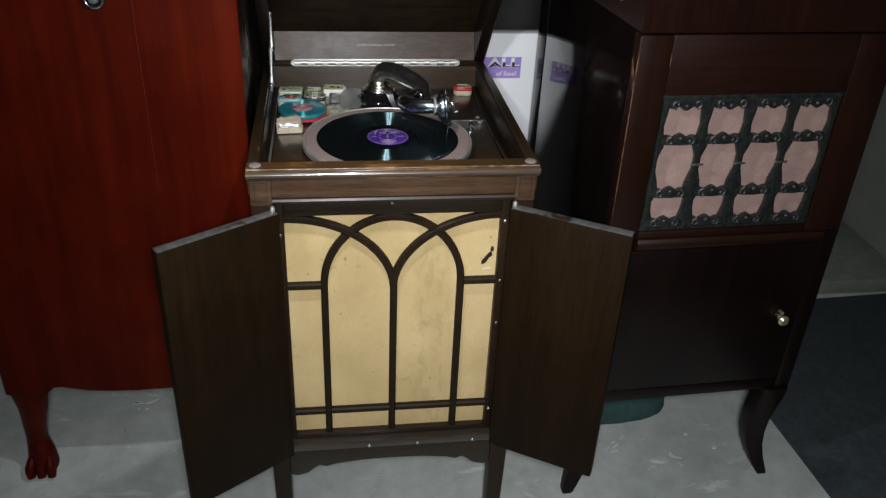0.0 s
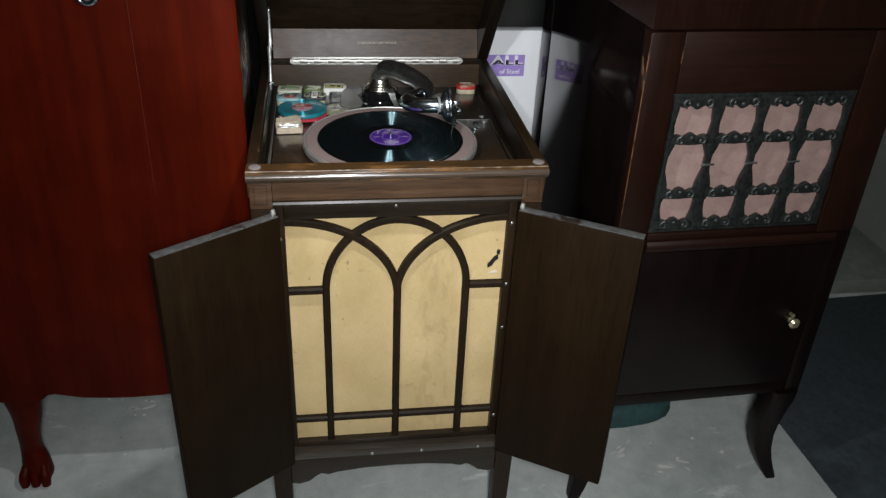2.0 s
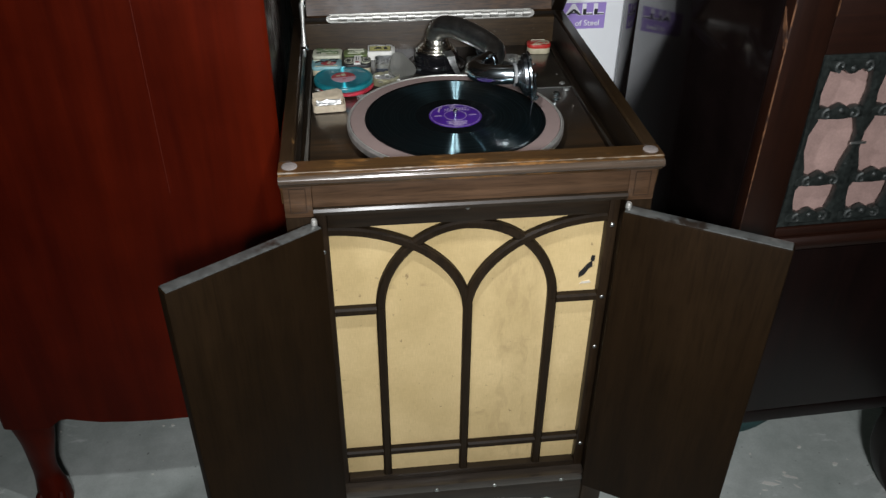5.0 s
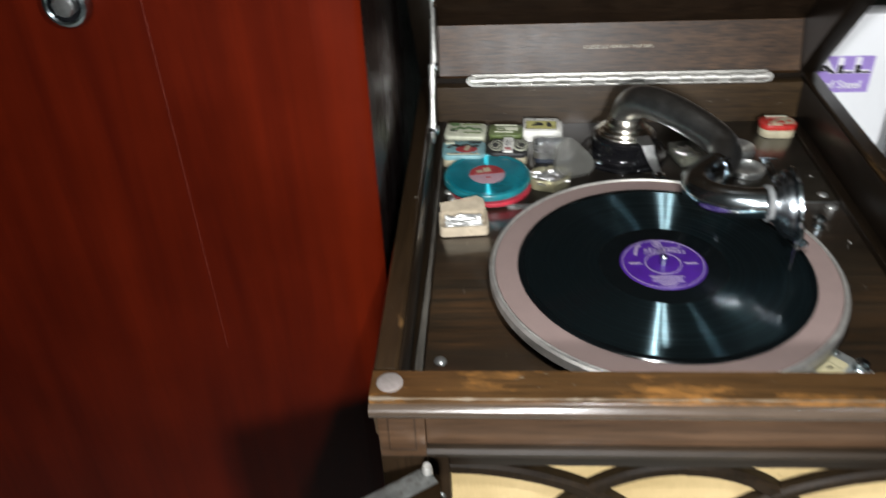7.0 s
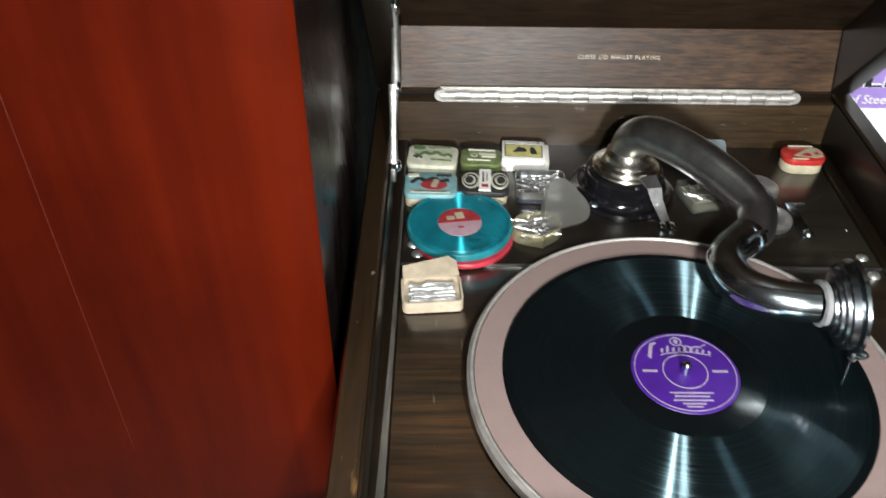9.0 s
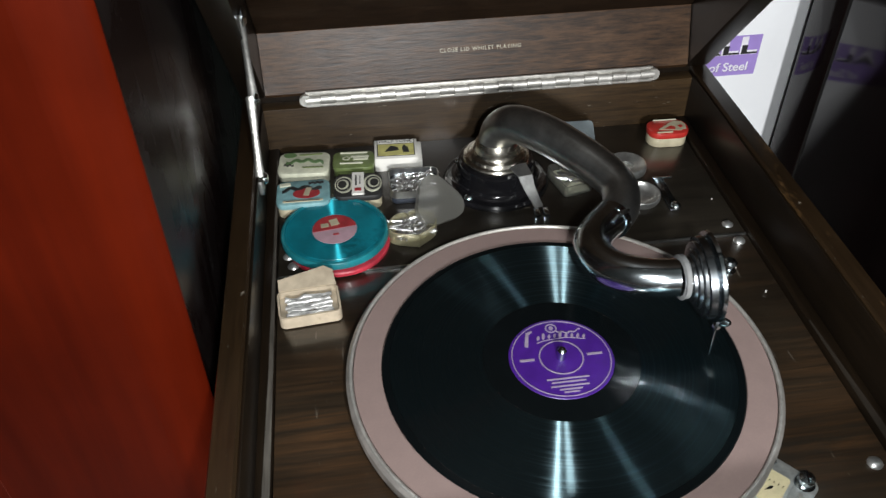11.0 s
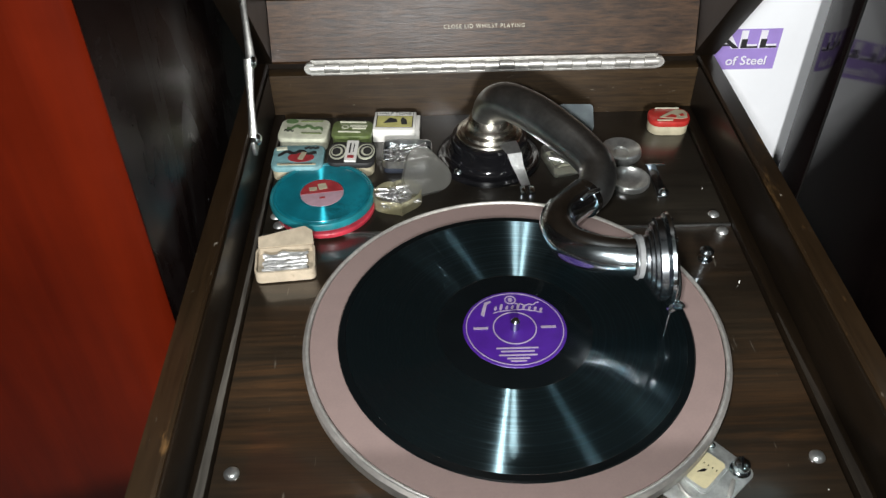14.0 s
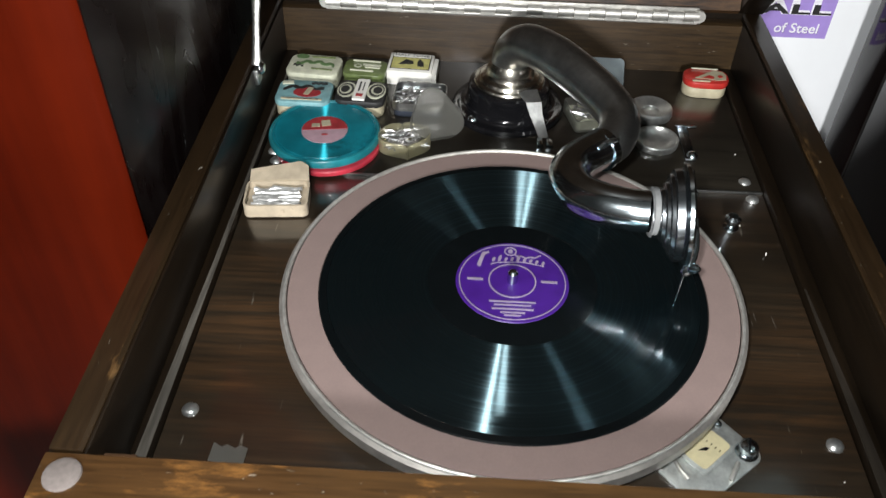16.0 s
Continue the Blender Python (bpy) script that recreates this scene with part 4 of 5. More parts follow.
M_YELLOW = paint("yellow_print", (0.5, 0.47, 0.17), 0.6, 0, 0.15, 160)
M_INK = paint("black_print", (0.02, 0.02, 0.02), 0.5, 0, 0.2, 160)
M_BLUE = paint("blue_print", (0.19, 0.36, 0.38), 0.4, 0, 0.2, 120, 0.02, 0.2, (0.4, 0.42, 0.36), 0.66)
M_CRIMSON = paint("crimson_print", (0.3, 0.03, 0.035), 0.4, 0, 0.2, 120, 0.02, 0.2)
M_IVORY = paint("ivory_tin", (0.4, 0.36, 0.25), 0.4, 0, 0.2, 100, 0.03, 0.2, (0.24, 0.2, 0.13), 0.66)
M_TEAL = paint("teal_enamel", (0.006, 0.17, 0.22), 0.3, 0, 0.35, 45, 0.0, 0.5, (0.003, 0.07, 0.09), 0.57)
tn, tl = M_TEAL.node_tree.nodes, M_TEAL.node_tree.links
turned, sheen, blend = tn.new("ShaderNodeTangent"), tn.new("ShaderNodeBsdfAnisotropic"), tn.new("ShaderNodeMixShader")
turned.direction_type, turned.axis = "RADIAL", "Z"
sheen.inputs["Color"].default_value = (0.05, 0.55, 0.66, 1)
sheen.inputs["Roughness"].default_value, sheen.inputs["Anisotropy"].default_value = 0.5, 0.8
blend.inputs[0].default_value = 0.22
tl.new(turned.outputs["Tangent"], sheen.inputs["Tangent"])
tl.new(tn["Principled BSDF"].outputs[0], blend.inputs[1])
tl.new(sheen.outputs[0], blend.inputs[2])
tl.new(blend.outputs[0], tn["Material Output"].inputs["Surface"])
M_TEAL_L = paint("teal_rim", (0.012, 0.15, 0.175), 0.28, 0, 0.3, 60, 0.02, 0.3)
M_PINK = paint("rose_enamel", (0.38, 0.028, 0.045), 0.3, 0, 0.4, 60, 0.02, 0.3)
M_LILAC = paint("lilac_print", (0.38, 0.25, 0.29), 0.4, 0, 0.1, 160)
M_REDP = paint("scarlet_print", (0.4, 0.026, 0.02), 0.35, 0, 0.15, 120, 0.02, 0.3)
M_GREYBLUE = paint("greyblue_tin", (0.28, 0.33, 0.35), 0.35, 0, 0.15, 90, 0.02, 0.2)
M_NEEDLE = paint("needle_steel", (0.7, 0.7, 0.7), 0.35, 1.0, 0.2, 200, 0)
M_FOIL = paint("silver_paper", (0.62, 0.62, 0.6), 0.35, 0.5, 0.3, 260, 0.6)
M_CARD = paint("cream_card", (0.44, 0.37, 0.27), 0.7, 0, 0.2, 80, 0.1, 0.0, (0.3, 0.23, 0.15), 0.62)

tin("needle_tin", "pale tin with faded green print, rounded corners", -0.181, 0.278, -5, 0.049, 0.036, 0.0155, M_PALE, M_PALE,
    [(M_GREEN_L, oval(-0.014, 0.012, 0.0062, 0.004)), (M_GREEN_L, ribbon(0.001, -0.0015, 0.036, 0.0016, 0.0027, 3.1, 0.0045)), (M_GREEN, ribbon(0.009, -0.0085, 0.02, 0.0003, 0.0008, 6)), (M_GREEN, rect(0.006, 0.0125, 0.022, 0.0009, 4)), (M_INK, ribbon(-0.014, -0.005, 0.009, 0.0012, 0.0007, 2))])
tin("needle_tin", "small olive green tin with pale print", -0.1335, 0.2785, -4, 0.0405, 0.029, 0.0145, M_GREEN, M_GREEN,
    [(M_PALE, oval(-0.007, 0.001, 0.0038, 0.003)), (M_GREEN, oval(-0.007, 0.001, 0.0022, 0.0016)), (M_PALE, rect(0.006, 0.0035, 0.017, 0.002)), (M_PALE, rect(0.007, -0.0005, 0.014, 0.0028)), (M_PALE, rect(-0.002, -0.0075, 0.022, 0.0012)), (M_PALE, rect(0.0, 0.0095, 0.026, 0.001))])
tin("needle_tin", "blue and crimson printed tin with ivory base", -0.182, 0.2305, -1, 0.049, 0.037, 0.016, M_IVORY, M_BLUE,
    [(M_CRIMSON, oval(0.003, -0.003, 0.0125, 0.0075)), (M_INK, ribbon(-0.001, 0.0025, 0.036, 0.0018, 0.0026, 2.6, 0.003)), (M_IVORY, rect(0.004, -0.001, 0.005, 0.012, -14)), (M_IVORY, rect(0.0, -0.0145, 0.036, 0.002)), (M_INK, rect(0.0, -0.0148, 0.03, 0.0007)), (M_PALE, rect(-0.0165, 0.011, 0.01, 0.004, 8)), (M_INK, ribbon(0.012, 0.0115, 0.014, 0.0006, 0.0008, 3))])
t5 = tin("needle_tin", "black tin with white oval lines and pale label", -0.1315, 0.2345, -3, 0.0445, 0.036, 0.016, M_IVORY, M_INK,
         [(M_PALE, oval(-0.013, 0.0, 0.0085, 0.0125)), (M_INK, oval(-0.0135, 0.0, 0.007, 0.0105)), (M_PALE, oval(-0.014, 0.0, 0.0055, 0.0075)), (M_INK, oval(-0.0145, 0.0, 0.004, 0.0058)),
          (M_PALE, oval(0.0135, 0.0, 0.0085, 0.0125)), (M_INK, oval(0.014, 0.0, 0.007, 0.0105)), (M_PALE, oval(0.0145, 0.0, 0.0055, 0.0075)), (M_INK, oval(0.015, 0.0, 0.004, 0.0058)), (M_PAPER, rect(0.0, 0.0, 0.011, 0.033)), (M_INK, rect(-0.0018, 0.004, 0.0016, 0.016)), (M_INK, rect(0.0018, 0.004, 0.0009, 0.013)), (M_CRIMSON, rect(0.0, -0.0105, 0.006, 0.004))])
tin("needle_tin", "scarlet and ivory oval-ended tin", 0.184, 0.287, -2, 0.0415, 0.0275, 0.0165, M_IVORY, M_REDP,
    [(M_IVORY, [(-0.011, -0.0055), (-0.006, -0.0015), (0.002, 0.005), (0.009, 0.0092), (0.016, 0.0075), (0.0185, 0.002), (0.0172, -0.0062), (0.01, -0.0085)]), (M_REDP, [(-0.0045, -0.005), (0.003, 0.0), (0.007, -0.0025), (0.006, -0.0066)]), (M_REDP, rect(0.0125, -0.0015, 0.004, 0.0035, 20)), (M_PALE, rect(0.0, 0.0112, 0.024, 0.0008)), (M_IVORY, rect(-0.006, -0.0112, 0.016, 0.0012))], r=0.0115)


def needles(parent, n, w, d, z, seed):
    """A loose heap of gramophone needles, one mesh."""
    rnd = random.Random(seed)
    bm = bmesh.new()
    for _ in range(n):
        a, x, y = rnd.uniform(0, 2 * math.pi), rnd.uniform(-w, w), rnd.uniform(-d, d)
        dx, dy, zz = 0.0072 * math.cos(a), 0.0072 * math.sin(a), z + rnd.uniform(0, 0.0025)
        x, y = max(-w, min(w, x)) * 0.85, max(-d, min(d, y)) * 0.85
        tube([(x - dx, y - dy, zz, 0.0007), (x + dx * 0.5, y + dy * 0.5, zz + rnd.uniform(-0.0006, 0.0012), 0.0007), (x + dx, y + dy, zz, 0.0001)], 5, bm, smooth=False)
    return tagged(part("needles", bm, M_NEEDLE, parent), kind="stuff")


M_NAVY = paint("navy_tin", (0.03, 0.036, 0.05), 0.3, 0, 0.2, 90, 0.02, 0.3)


def open_tin():
    t = thing("open_tin", pose(-0.079, 0.2375, BOARD + 0.001, 0, 0, -2), "open dark tin full of steel needles", "tin", "tins and boxes by the tone arm")
    part("base", prism(rounded(0.045, 0.036, 0.006), 0, 0.007, "z", 0.0008), M_NAVY, t)
    bm = prism(rounded(0.047, 0.038, 0.007), 0.0068, 0.0145, "z")
    bmesh.ops.delete(bm, geom=[f for f in bm.faces if abs(f.normal.z) > 0.9], context="FACES")
    bmesh.ops.solidify(bm, geom=bm.faces, thickness=0.0009)
    part("rim", bm, M_SATIN, t)
    part("lining", prism(rounded(0.0445, 0.0355, 0.006), 0.007, 0.0085, "z"), M_STEEL_D, t)
    needles(t, 120, 0.02, 0.0145, 0.0098, 3)


open_tin()


def paper_box():
    t = thing("needle_box", pose(-0.0915, 0.2895, BOARD + 0.001, 0, 0, -3), "white paper needle box with yellow label", "box", "tins and boxes by the tone arm")
    part("sleeve", box(-0.021, 0.021, -0.0165, 0.0165, 0, 0.015, 0.0007), M_PAPER, t)
    part("drawer", box(0.019, 0.0252, -0.015, 0.015, 0.001, 0.0125, 0.0007), M_PAPER, t, "torn paper end")
    part("print", box(-0.0185, 0.0185, -0.0125, 0.0155, 0.0152, 0.0155), M_INK, t)
    part("print", box(-0.0175, 0.0175, -0.0118, 0.0073, 0.0156, 0.0159), M_YELLOW, t)
    part("print", box(-0.0178, 0.0178, 0.0087, 0.0148, 0.0156, 0.0159), M_PAPER, t)
    writing("lettering", "HALF TONE", 0.0062, M_INK, t, pose(0, 0.0117, 0.0161), 0.0001)
    part("print", prism([(-0.011, -0.006), (0.003, -0.004), (0.002, 0.001), (-0.005, 0.004), (-0.008, -0.001)], 0.016, 0.0163, "z"), M_INK, t)
    part("print", prism([(0.007, -0.008), (0.013, -0.008), (0.012, 0.0), (0.008, 0.005), (0.006, 0.0)], 0.016, 0.0163, "z"), M_INK, t)


paper_box()


def round_tins():
    lo = thing("round_tin", pose(-0.1525, 0.171, BOARD + 0.001), "round rose red tin under a teal one", "tin", "tins and boxes by the tone arm")
    part("base", lathe([(0, 0), (0.043, 0), (0.0445, 0.0012), (0.0445, 0.004), (0.0435, 0.005), (0, 0.005)], 64), M_PINK, lo)
    t = thing("round_tin", pose(-0.1555, 0.177, BOARD + 0.006, 0, 0, 8), "round teal tin made like a small record", "tin", "tins and boxes by the tone arm")
    part("body", lathe([(0, 0), (0.0455, 0), (0.047, 0.0014), (0.0472, 0.0055), (0.0462, 0.0074), (0.0445, 0.0078), (0.0438, 0.007)], 72), M_TEAL_L, t)
    part("top", lathe([(0.044, 0.007), (0.0425, 0.0076), (0.0422, 0.0068), (0.041, 0.0068), (0.0407, 0.0073), (0.021, 0.0073), (0.0205, 0.0068), (0.0, 0.0068)], 72), M_TEAL, t)
    lab = part("label", prism(oval(0, 0, 0.0195, 0.0195, 40), 0.007, 0.0075, "z"), M_LILAC, t, "red and lilac paper label")
    part("half", prism([(0.0192 * math.cos(radians(a)), 0.0192 * math.sin(radians(a))) for a in range(0, 181, 9)], 0.0076, 0.0079, "z"), M_CRIMSON, lab)
    part("mark", prism(rect(0.001, 0.0085, 0.0075, 0.0085, 8), 0.008, 0.0083, "z"), M_IVORY, lab)
    part("mark", prism(rect(-0.0075, 0.006, 0.007, 0.005), 0.008, 0.0083, "z"), M_IVORY, lab)
    part("mark", prism(rect(0, -0.0075, 0.005, 0.0022), 0.0076, 0.0079, "z"), M_CRIMSON, lab)


round_tins()


def heart(size, n=40, notch=0.2):
    out = []
    for k in range(n):
        a = 2 * math.pi * k / n
        out.append((size * 0.95 * math.sin(a) ** 3, size * (0.84 * math.cos(a) - notch * math.cos(2 * a) - 0.12 * math.cos(3 * a) - 0.05 * math.cos(4 * a))))
    return out


def clear_plastic(name, colour, alpha_rough=0.25, alpha=1.0):
    m, n, l, p = shader(name)
    p.inputs["Base Color"].default_value = (*colour, 1)
    p.inputs["Transmission Weight"].default_value = 0.75
    p.inputs["Roughness"].default_value = alpha_rough
    p.inputs["IOR"].default_value = 1.3
    p.inputs["Alpha"].default_value = alpha
    fac = noise_tex(n, l, coords(n, l), 120, 3)
    bump(n, l, p, fac, 0.15, 0.0005)
    return m


M_AMBER = clear_plastic("amber_plastic", (0.66, 0.62, 0.4), 0.3, 0.6)
M_FROST = clear_plastic("frosted_plastic", (0.42, 0.42, 0.38), 0.3, 0.4)


def heart_box():
    t = thing("heart_box", pose(-0.0875, 0.1735, BOARD + 0.001, 0, 0, 12), "open heart-shaped amber plastic box of needles", "box", "tins and boxes by the tone arm")
    bm = prism(heart(0.0235, 40, 0.06), 0.001, 0.014, "z")
    bmesh.ops.delete(bm, geom=[f for f in bm.faces if f.normal.z > 0.9], context="FACES")
    bmesh.ops.solidify(bm, geom=bm.faces, thickness=0.0011)
    part("tray", bm, M_AMBER, t)
    needles(t, 95, 0.0165, 0.014, 0.0085, 9)
    bm = prism([(0.0222 * (math.cos(a) * (1 + 0.13 * math.cos(3 * a - 0.5))), 0.0222 * (math.sin(a) * (1 + 0.13 * math.cos(3 * a - 0.5)))) for a in [2 * math.pi * k / 40 for k in range(40)]], 0, 0.008, "z", 0)
    bmesh.ops.delete(bm, geom=[f for f in bm.faces if f.normal.z < -0.9], context="FACES")
    bmesh.ops.solidify(bm, geom=bm.faces, thickness=0.0011)
    cap = part("lid", bm, M_FROST, t, "frosted clear lid propped open")
    cap.matrix_basis = pose(0.0275, 0.0165, 0.0165, -40, 8, -150)


heart_box()


def card_box():
    t = thing("needle_box", pose(-0.179, 0.091, BOARD + 0.0005, 0, 0, 5), "cream card box with packets of needles", "box", "tins and boxes by the tone arm")
    bm = prism(rounded(0.049, 0.032, 0.005), 0.0005, 0.0115, "z")
    bmesh.ops.delete(bm, geom=[f for f in bm.faces if f.normal.z > 0.9], context="FACES")
    bmesh.ops.solidify(bm, geom=bm.faces, thickness=0.0016)
    part("tray", bm, M_CARD, t)
    part("bed", prism(rounded(0.0455, 0.0285, 0.004), 0.0015, 0.006, "z"), M_CARD, t)
    for k in range(5):
        w = 0.0185 - 0.0012 * (k % 2)
        rnd = random.Random(40 + k)
        part("needle_packet", tube([(-w + 2 * w * q / 7, -0.0105 + 0.0047 * k + rnd.uniform(-0.0011, 0.0011), 0.0084 + rnd.uniform(-0.0006, 0.0013), rnd.uniform(0.0014, 0.0027)) for q in range(8)], 7, per=1, smooth=False), M_FOIL, t)
    flap = part("flap", prism([(-0.0225, 0.0), (0.0235, 0.0), (0.0225, 0.014), (0.016, 0.019), (-0.0225, 0.011)], 0, 0.0012, "z"), M_CARD, t, "raised card flap")
    flap.matrix_basis = pose(0, 0.0155, 0.0112, 14, 0, 0)


card_box()


def back_bits():
    t = thing("small_tin", pose(0.0905, 0.281, BOARD + 0.001, 36, 0, -2), "pale blue grey tin leaning on the back", "tin", "tins and boxes by the tone arm")
    part("base", prism(rounded(0.034, 0.028, 0.004), 0, 0.006, "z", 0.001), M_GREYBLUE, t, m=pose(0, 0.0142, 0))
    part("lid", prism(rounded(0.0352, 0.0292, 0.0045), 0.0055, 0.0095, "z", 0.0014), M_GREYBLUE, t, m=pose(0, 0.0142, 0))
    c = thing("clear_box", pose(0.069, 0.229, BOARD + 0.001, 0, 0, 14), "small clear plastic box with needles", "box", "tins and boxes by the tone arm")
    bm = prism(rounded(0.03, 0.04, 0.004), 0.0008, 0.012, "z")
    bmesh.ops.delete(bm, geom=[f for f in bm.faces if f.normal.z > 0.9], context="FACES")
    bmesh.ops.solidify(bm, geom=bm.faces, thickness=0.001)
    part("tray", bm, M_FROST, c)
    part("paper", prism(rounded(0.026, 0.036, 0.003), 0.002, 0.0045, "z"), M_PALE, c)
    needles(c, 26, 0.01, 0.013, 0.0062, 5)


back_bits()


def tape_scrap():
    """A curled scrap of clear tape stuck to the board by the front rim."""
    bm, rows = bmesh.new(), []
    for k in range(9):
        x = -0.0105 + 0.021 * k / 8
        lift = 0.0006 + 0.0018 * (k / 8) ** 3 + 0.0009 * math.exp(-(k / 2.0) ** 2)
        rows.append([bm.verts.new((x, y, z)) for y, z in ((-0.0065, lift), (0.0055 - 0.001 * (k % 3), lift + 0.0007), (0.0055 - 0.001 * (k % 3), lift + 0.0011), (-0.0065, lift + 0.0004))])
    for a, b in zip(rows, rows[1:]):
        for k in range(4):
            bm.faces.new((a[k], a[(k + 1) % 4], b[(k + 1) % 4], b[k]))
    bm.faces.new(rows[0])
    bm.faces.new(rows[-1])
    ob = part("tape_scrap", bm, M_FROST)
    ob.matrix_basis = pose(-0.162, -0.1355, BOARD, 0, 0, -4)
    tagged(ob, "curled scrap of clear tape on the motor board", "tape")


tape_scrap()


def dust():
    """Pale specks lying on the motor board."""
    rnd = random.Random(21)
    bm = bmesh.new()
    for k in range(12):
        x, y, r, a0 = rnd.uniform(-0.195, 0.195), rnd.uniform(-0.165, 0.31), rnd.uniform(0.0003, 0.0007), rnd.uniform(0, 6)
        stretch = rnd.choice((1, 1, 2.6))
        prism([(x + r * stretch * math.cos(a0) * math.cos(6.283 * i / 5) - r * math.sin(a0) * math.sin(6.283 * i / 5), y + r * stretch * math.sin(a0) * math.cos(6.283 * i / 5) + r * math.cos(a0) * math.sin(6.283 * i / 5)) for i in range(5)], BOARD + 0.001, BOARD + 0.0016, "z", 0, bm)
    tagged(part("dust_specks", bm, M_PAPER), "pale dust specks scattered on the motor board", "dust", kind="stuff")


dust()


# ---- the record's label ----
def label_print():
    lab = part("label", lathe([(0, 0.0026), (0.012, 0.00265), (0.0372, 0.0026), (0.0377, 0.0022)], 72), M_VIOLET, rec, "violet paper label with silver print")

    def ring(r, w, z=0.0028):
        return lathe([(r - w, z), (r - w, z + 0.0003), (r + w, z + 0.0003), (r + w, z)], 72)
    part("print_ring", ring(0.0352, 0.00035), M_SILVER, lab)
    part("print_ring", ring(0.0155, 0.00045), M_SILVER, lab)
    # curved name as plain silver shapes
    for k, h in enumerate((0.0022, 0.0034, 0.002, 0.0021, 0.0036, 0.002, 0.0019, 0.002, 0.0018)):
        x = -0.0125 + 0.0042 * k
        y = 0.0172 + 0.0035 * (1 - (x / 0.024) ** 2) + (h - 0.002) * 0.6
        part("print_shape", prism([(x + a * 0.8 + b * 0.25, y + b) for a, b in oval(0, 0, 0.0014, h, 12)], 0.0028, 0.0031, "z"), M_SILVER, lab)
    part("print_shape", prism(ribbon(0.0035, 0.0152, 0.036, 0.0002, 0.0005, 2.0, 0.003), 0.0028, 0.003, "z"), M_SILVER, lab)
    part("print_shape", prism([(-0.024, 0.0135), (-0.0215, 0.012), (-0.0185, 0.0245), (-0.0155, 0.0265), (-0.016, 0.0278), (-0.0205, 0.0262)], 0.0028, 0.0032, "z"), M_SILVER, lab)
    part("print_shape", prism(ribbon(0.011, 0.0255, 0.018, 0.0006, 0.0007, 3.0, -0.0025), 0.0028, 0.0031, "z"), M_SILVER, lab)
    emblem = lathe([(0.0034, 0.0028), (0.0034, 0.0031), (0.0044, 0.0031), (0.0044, 0.0028)], 24, m=pose(-0.001, 0.0285, 0))
    part("print_ring", emblem, M_SILVER, lab)
    part("print_shape", prism(oval(-0.001, 0.0285, 0.0016, 0.0021), 0.0028, 0.0031, "z"), M_SILVER, lab)
    for y, w in ((-0.0195, 0.03), (-0.0225, 0.024), (-0.026, 0.027), (-0.029, 0.016), (-0.0315, 0.011)):
        part("print_bar", box(-w / 2, w / 2, y - 0.0006, y + 0.0006, 0.0028, 0.0031), M_SILVER, lab)
    part("print_bar", box(0.019, 0.03, -0.0008, 0.0012, 0.0028, 0.0031), M_SILVER, lab)
    part("print_bar", box(-0.03, -0.0195, -0.0008, 0.0012, 0.0028, 0.0031), M_SILVER, lab)


M_VIOLET = paint("violet_paper", (0.046, 0.009, 0.175), 0.4, 0, 0.12, 120, 0.03)
M_SILVER = paint("silver_print", (0.38, 0.32, 0.42), 0.4, 0.3, 0.12, 200, 0.0)
label_print()


# ---- red cabinet ----
def claw_leg(parent, x, y, mat, s=1):
    leg = part("leg", tube([(x, y, 0.32, 0.04), (x + 0.004 * s, y - 0.004, 0.25, 0.037), (x + 0.006 * s, y - 0.005, 0.19, 0.03), (x - 0.002 * s, y - 0.002, 0.13, 0.023), (x - 0.006 * s, y + 0.002, 0.085, 0.022), (x - 0.002 * s, y - 0.004, 0.05, 0.028), (x, y - 0.008, 0.02, 0.03), (x, y - 0.008, 0.006, 0.024)], 20), mat, parent)
    for k in (-1, 0, 1):
        part("toe", tube([(x + 0.018 * k, y - 0.02, 0.05, 0.008), (x + 0.022 * k, y - 0.036, 0.03, 0.0105), (x + 0.021 * k, y - 0.04, 0.01, 0.009)], 10, per=4), mat, leg)
    return leg


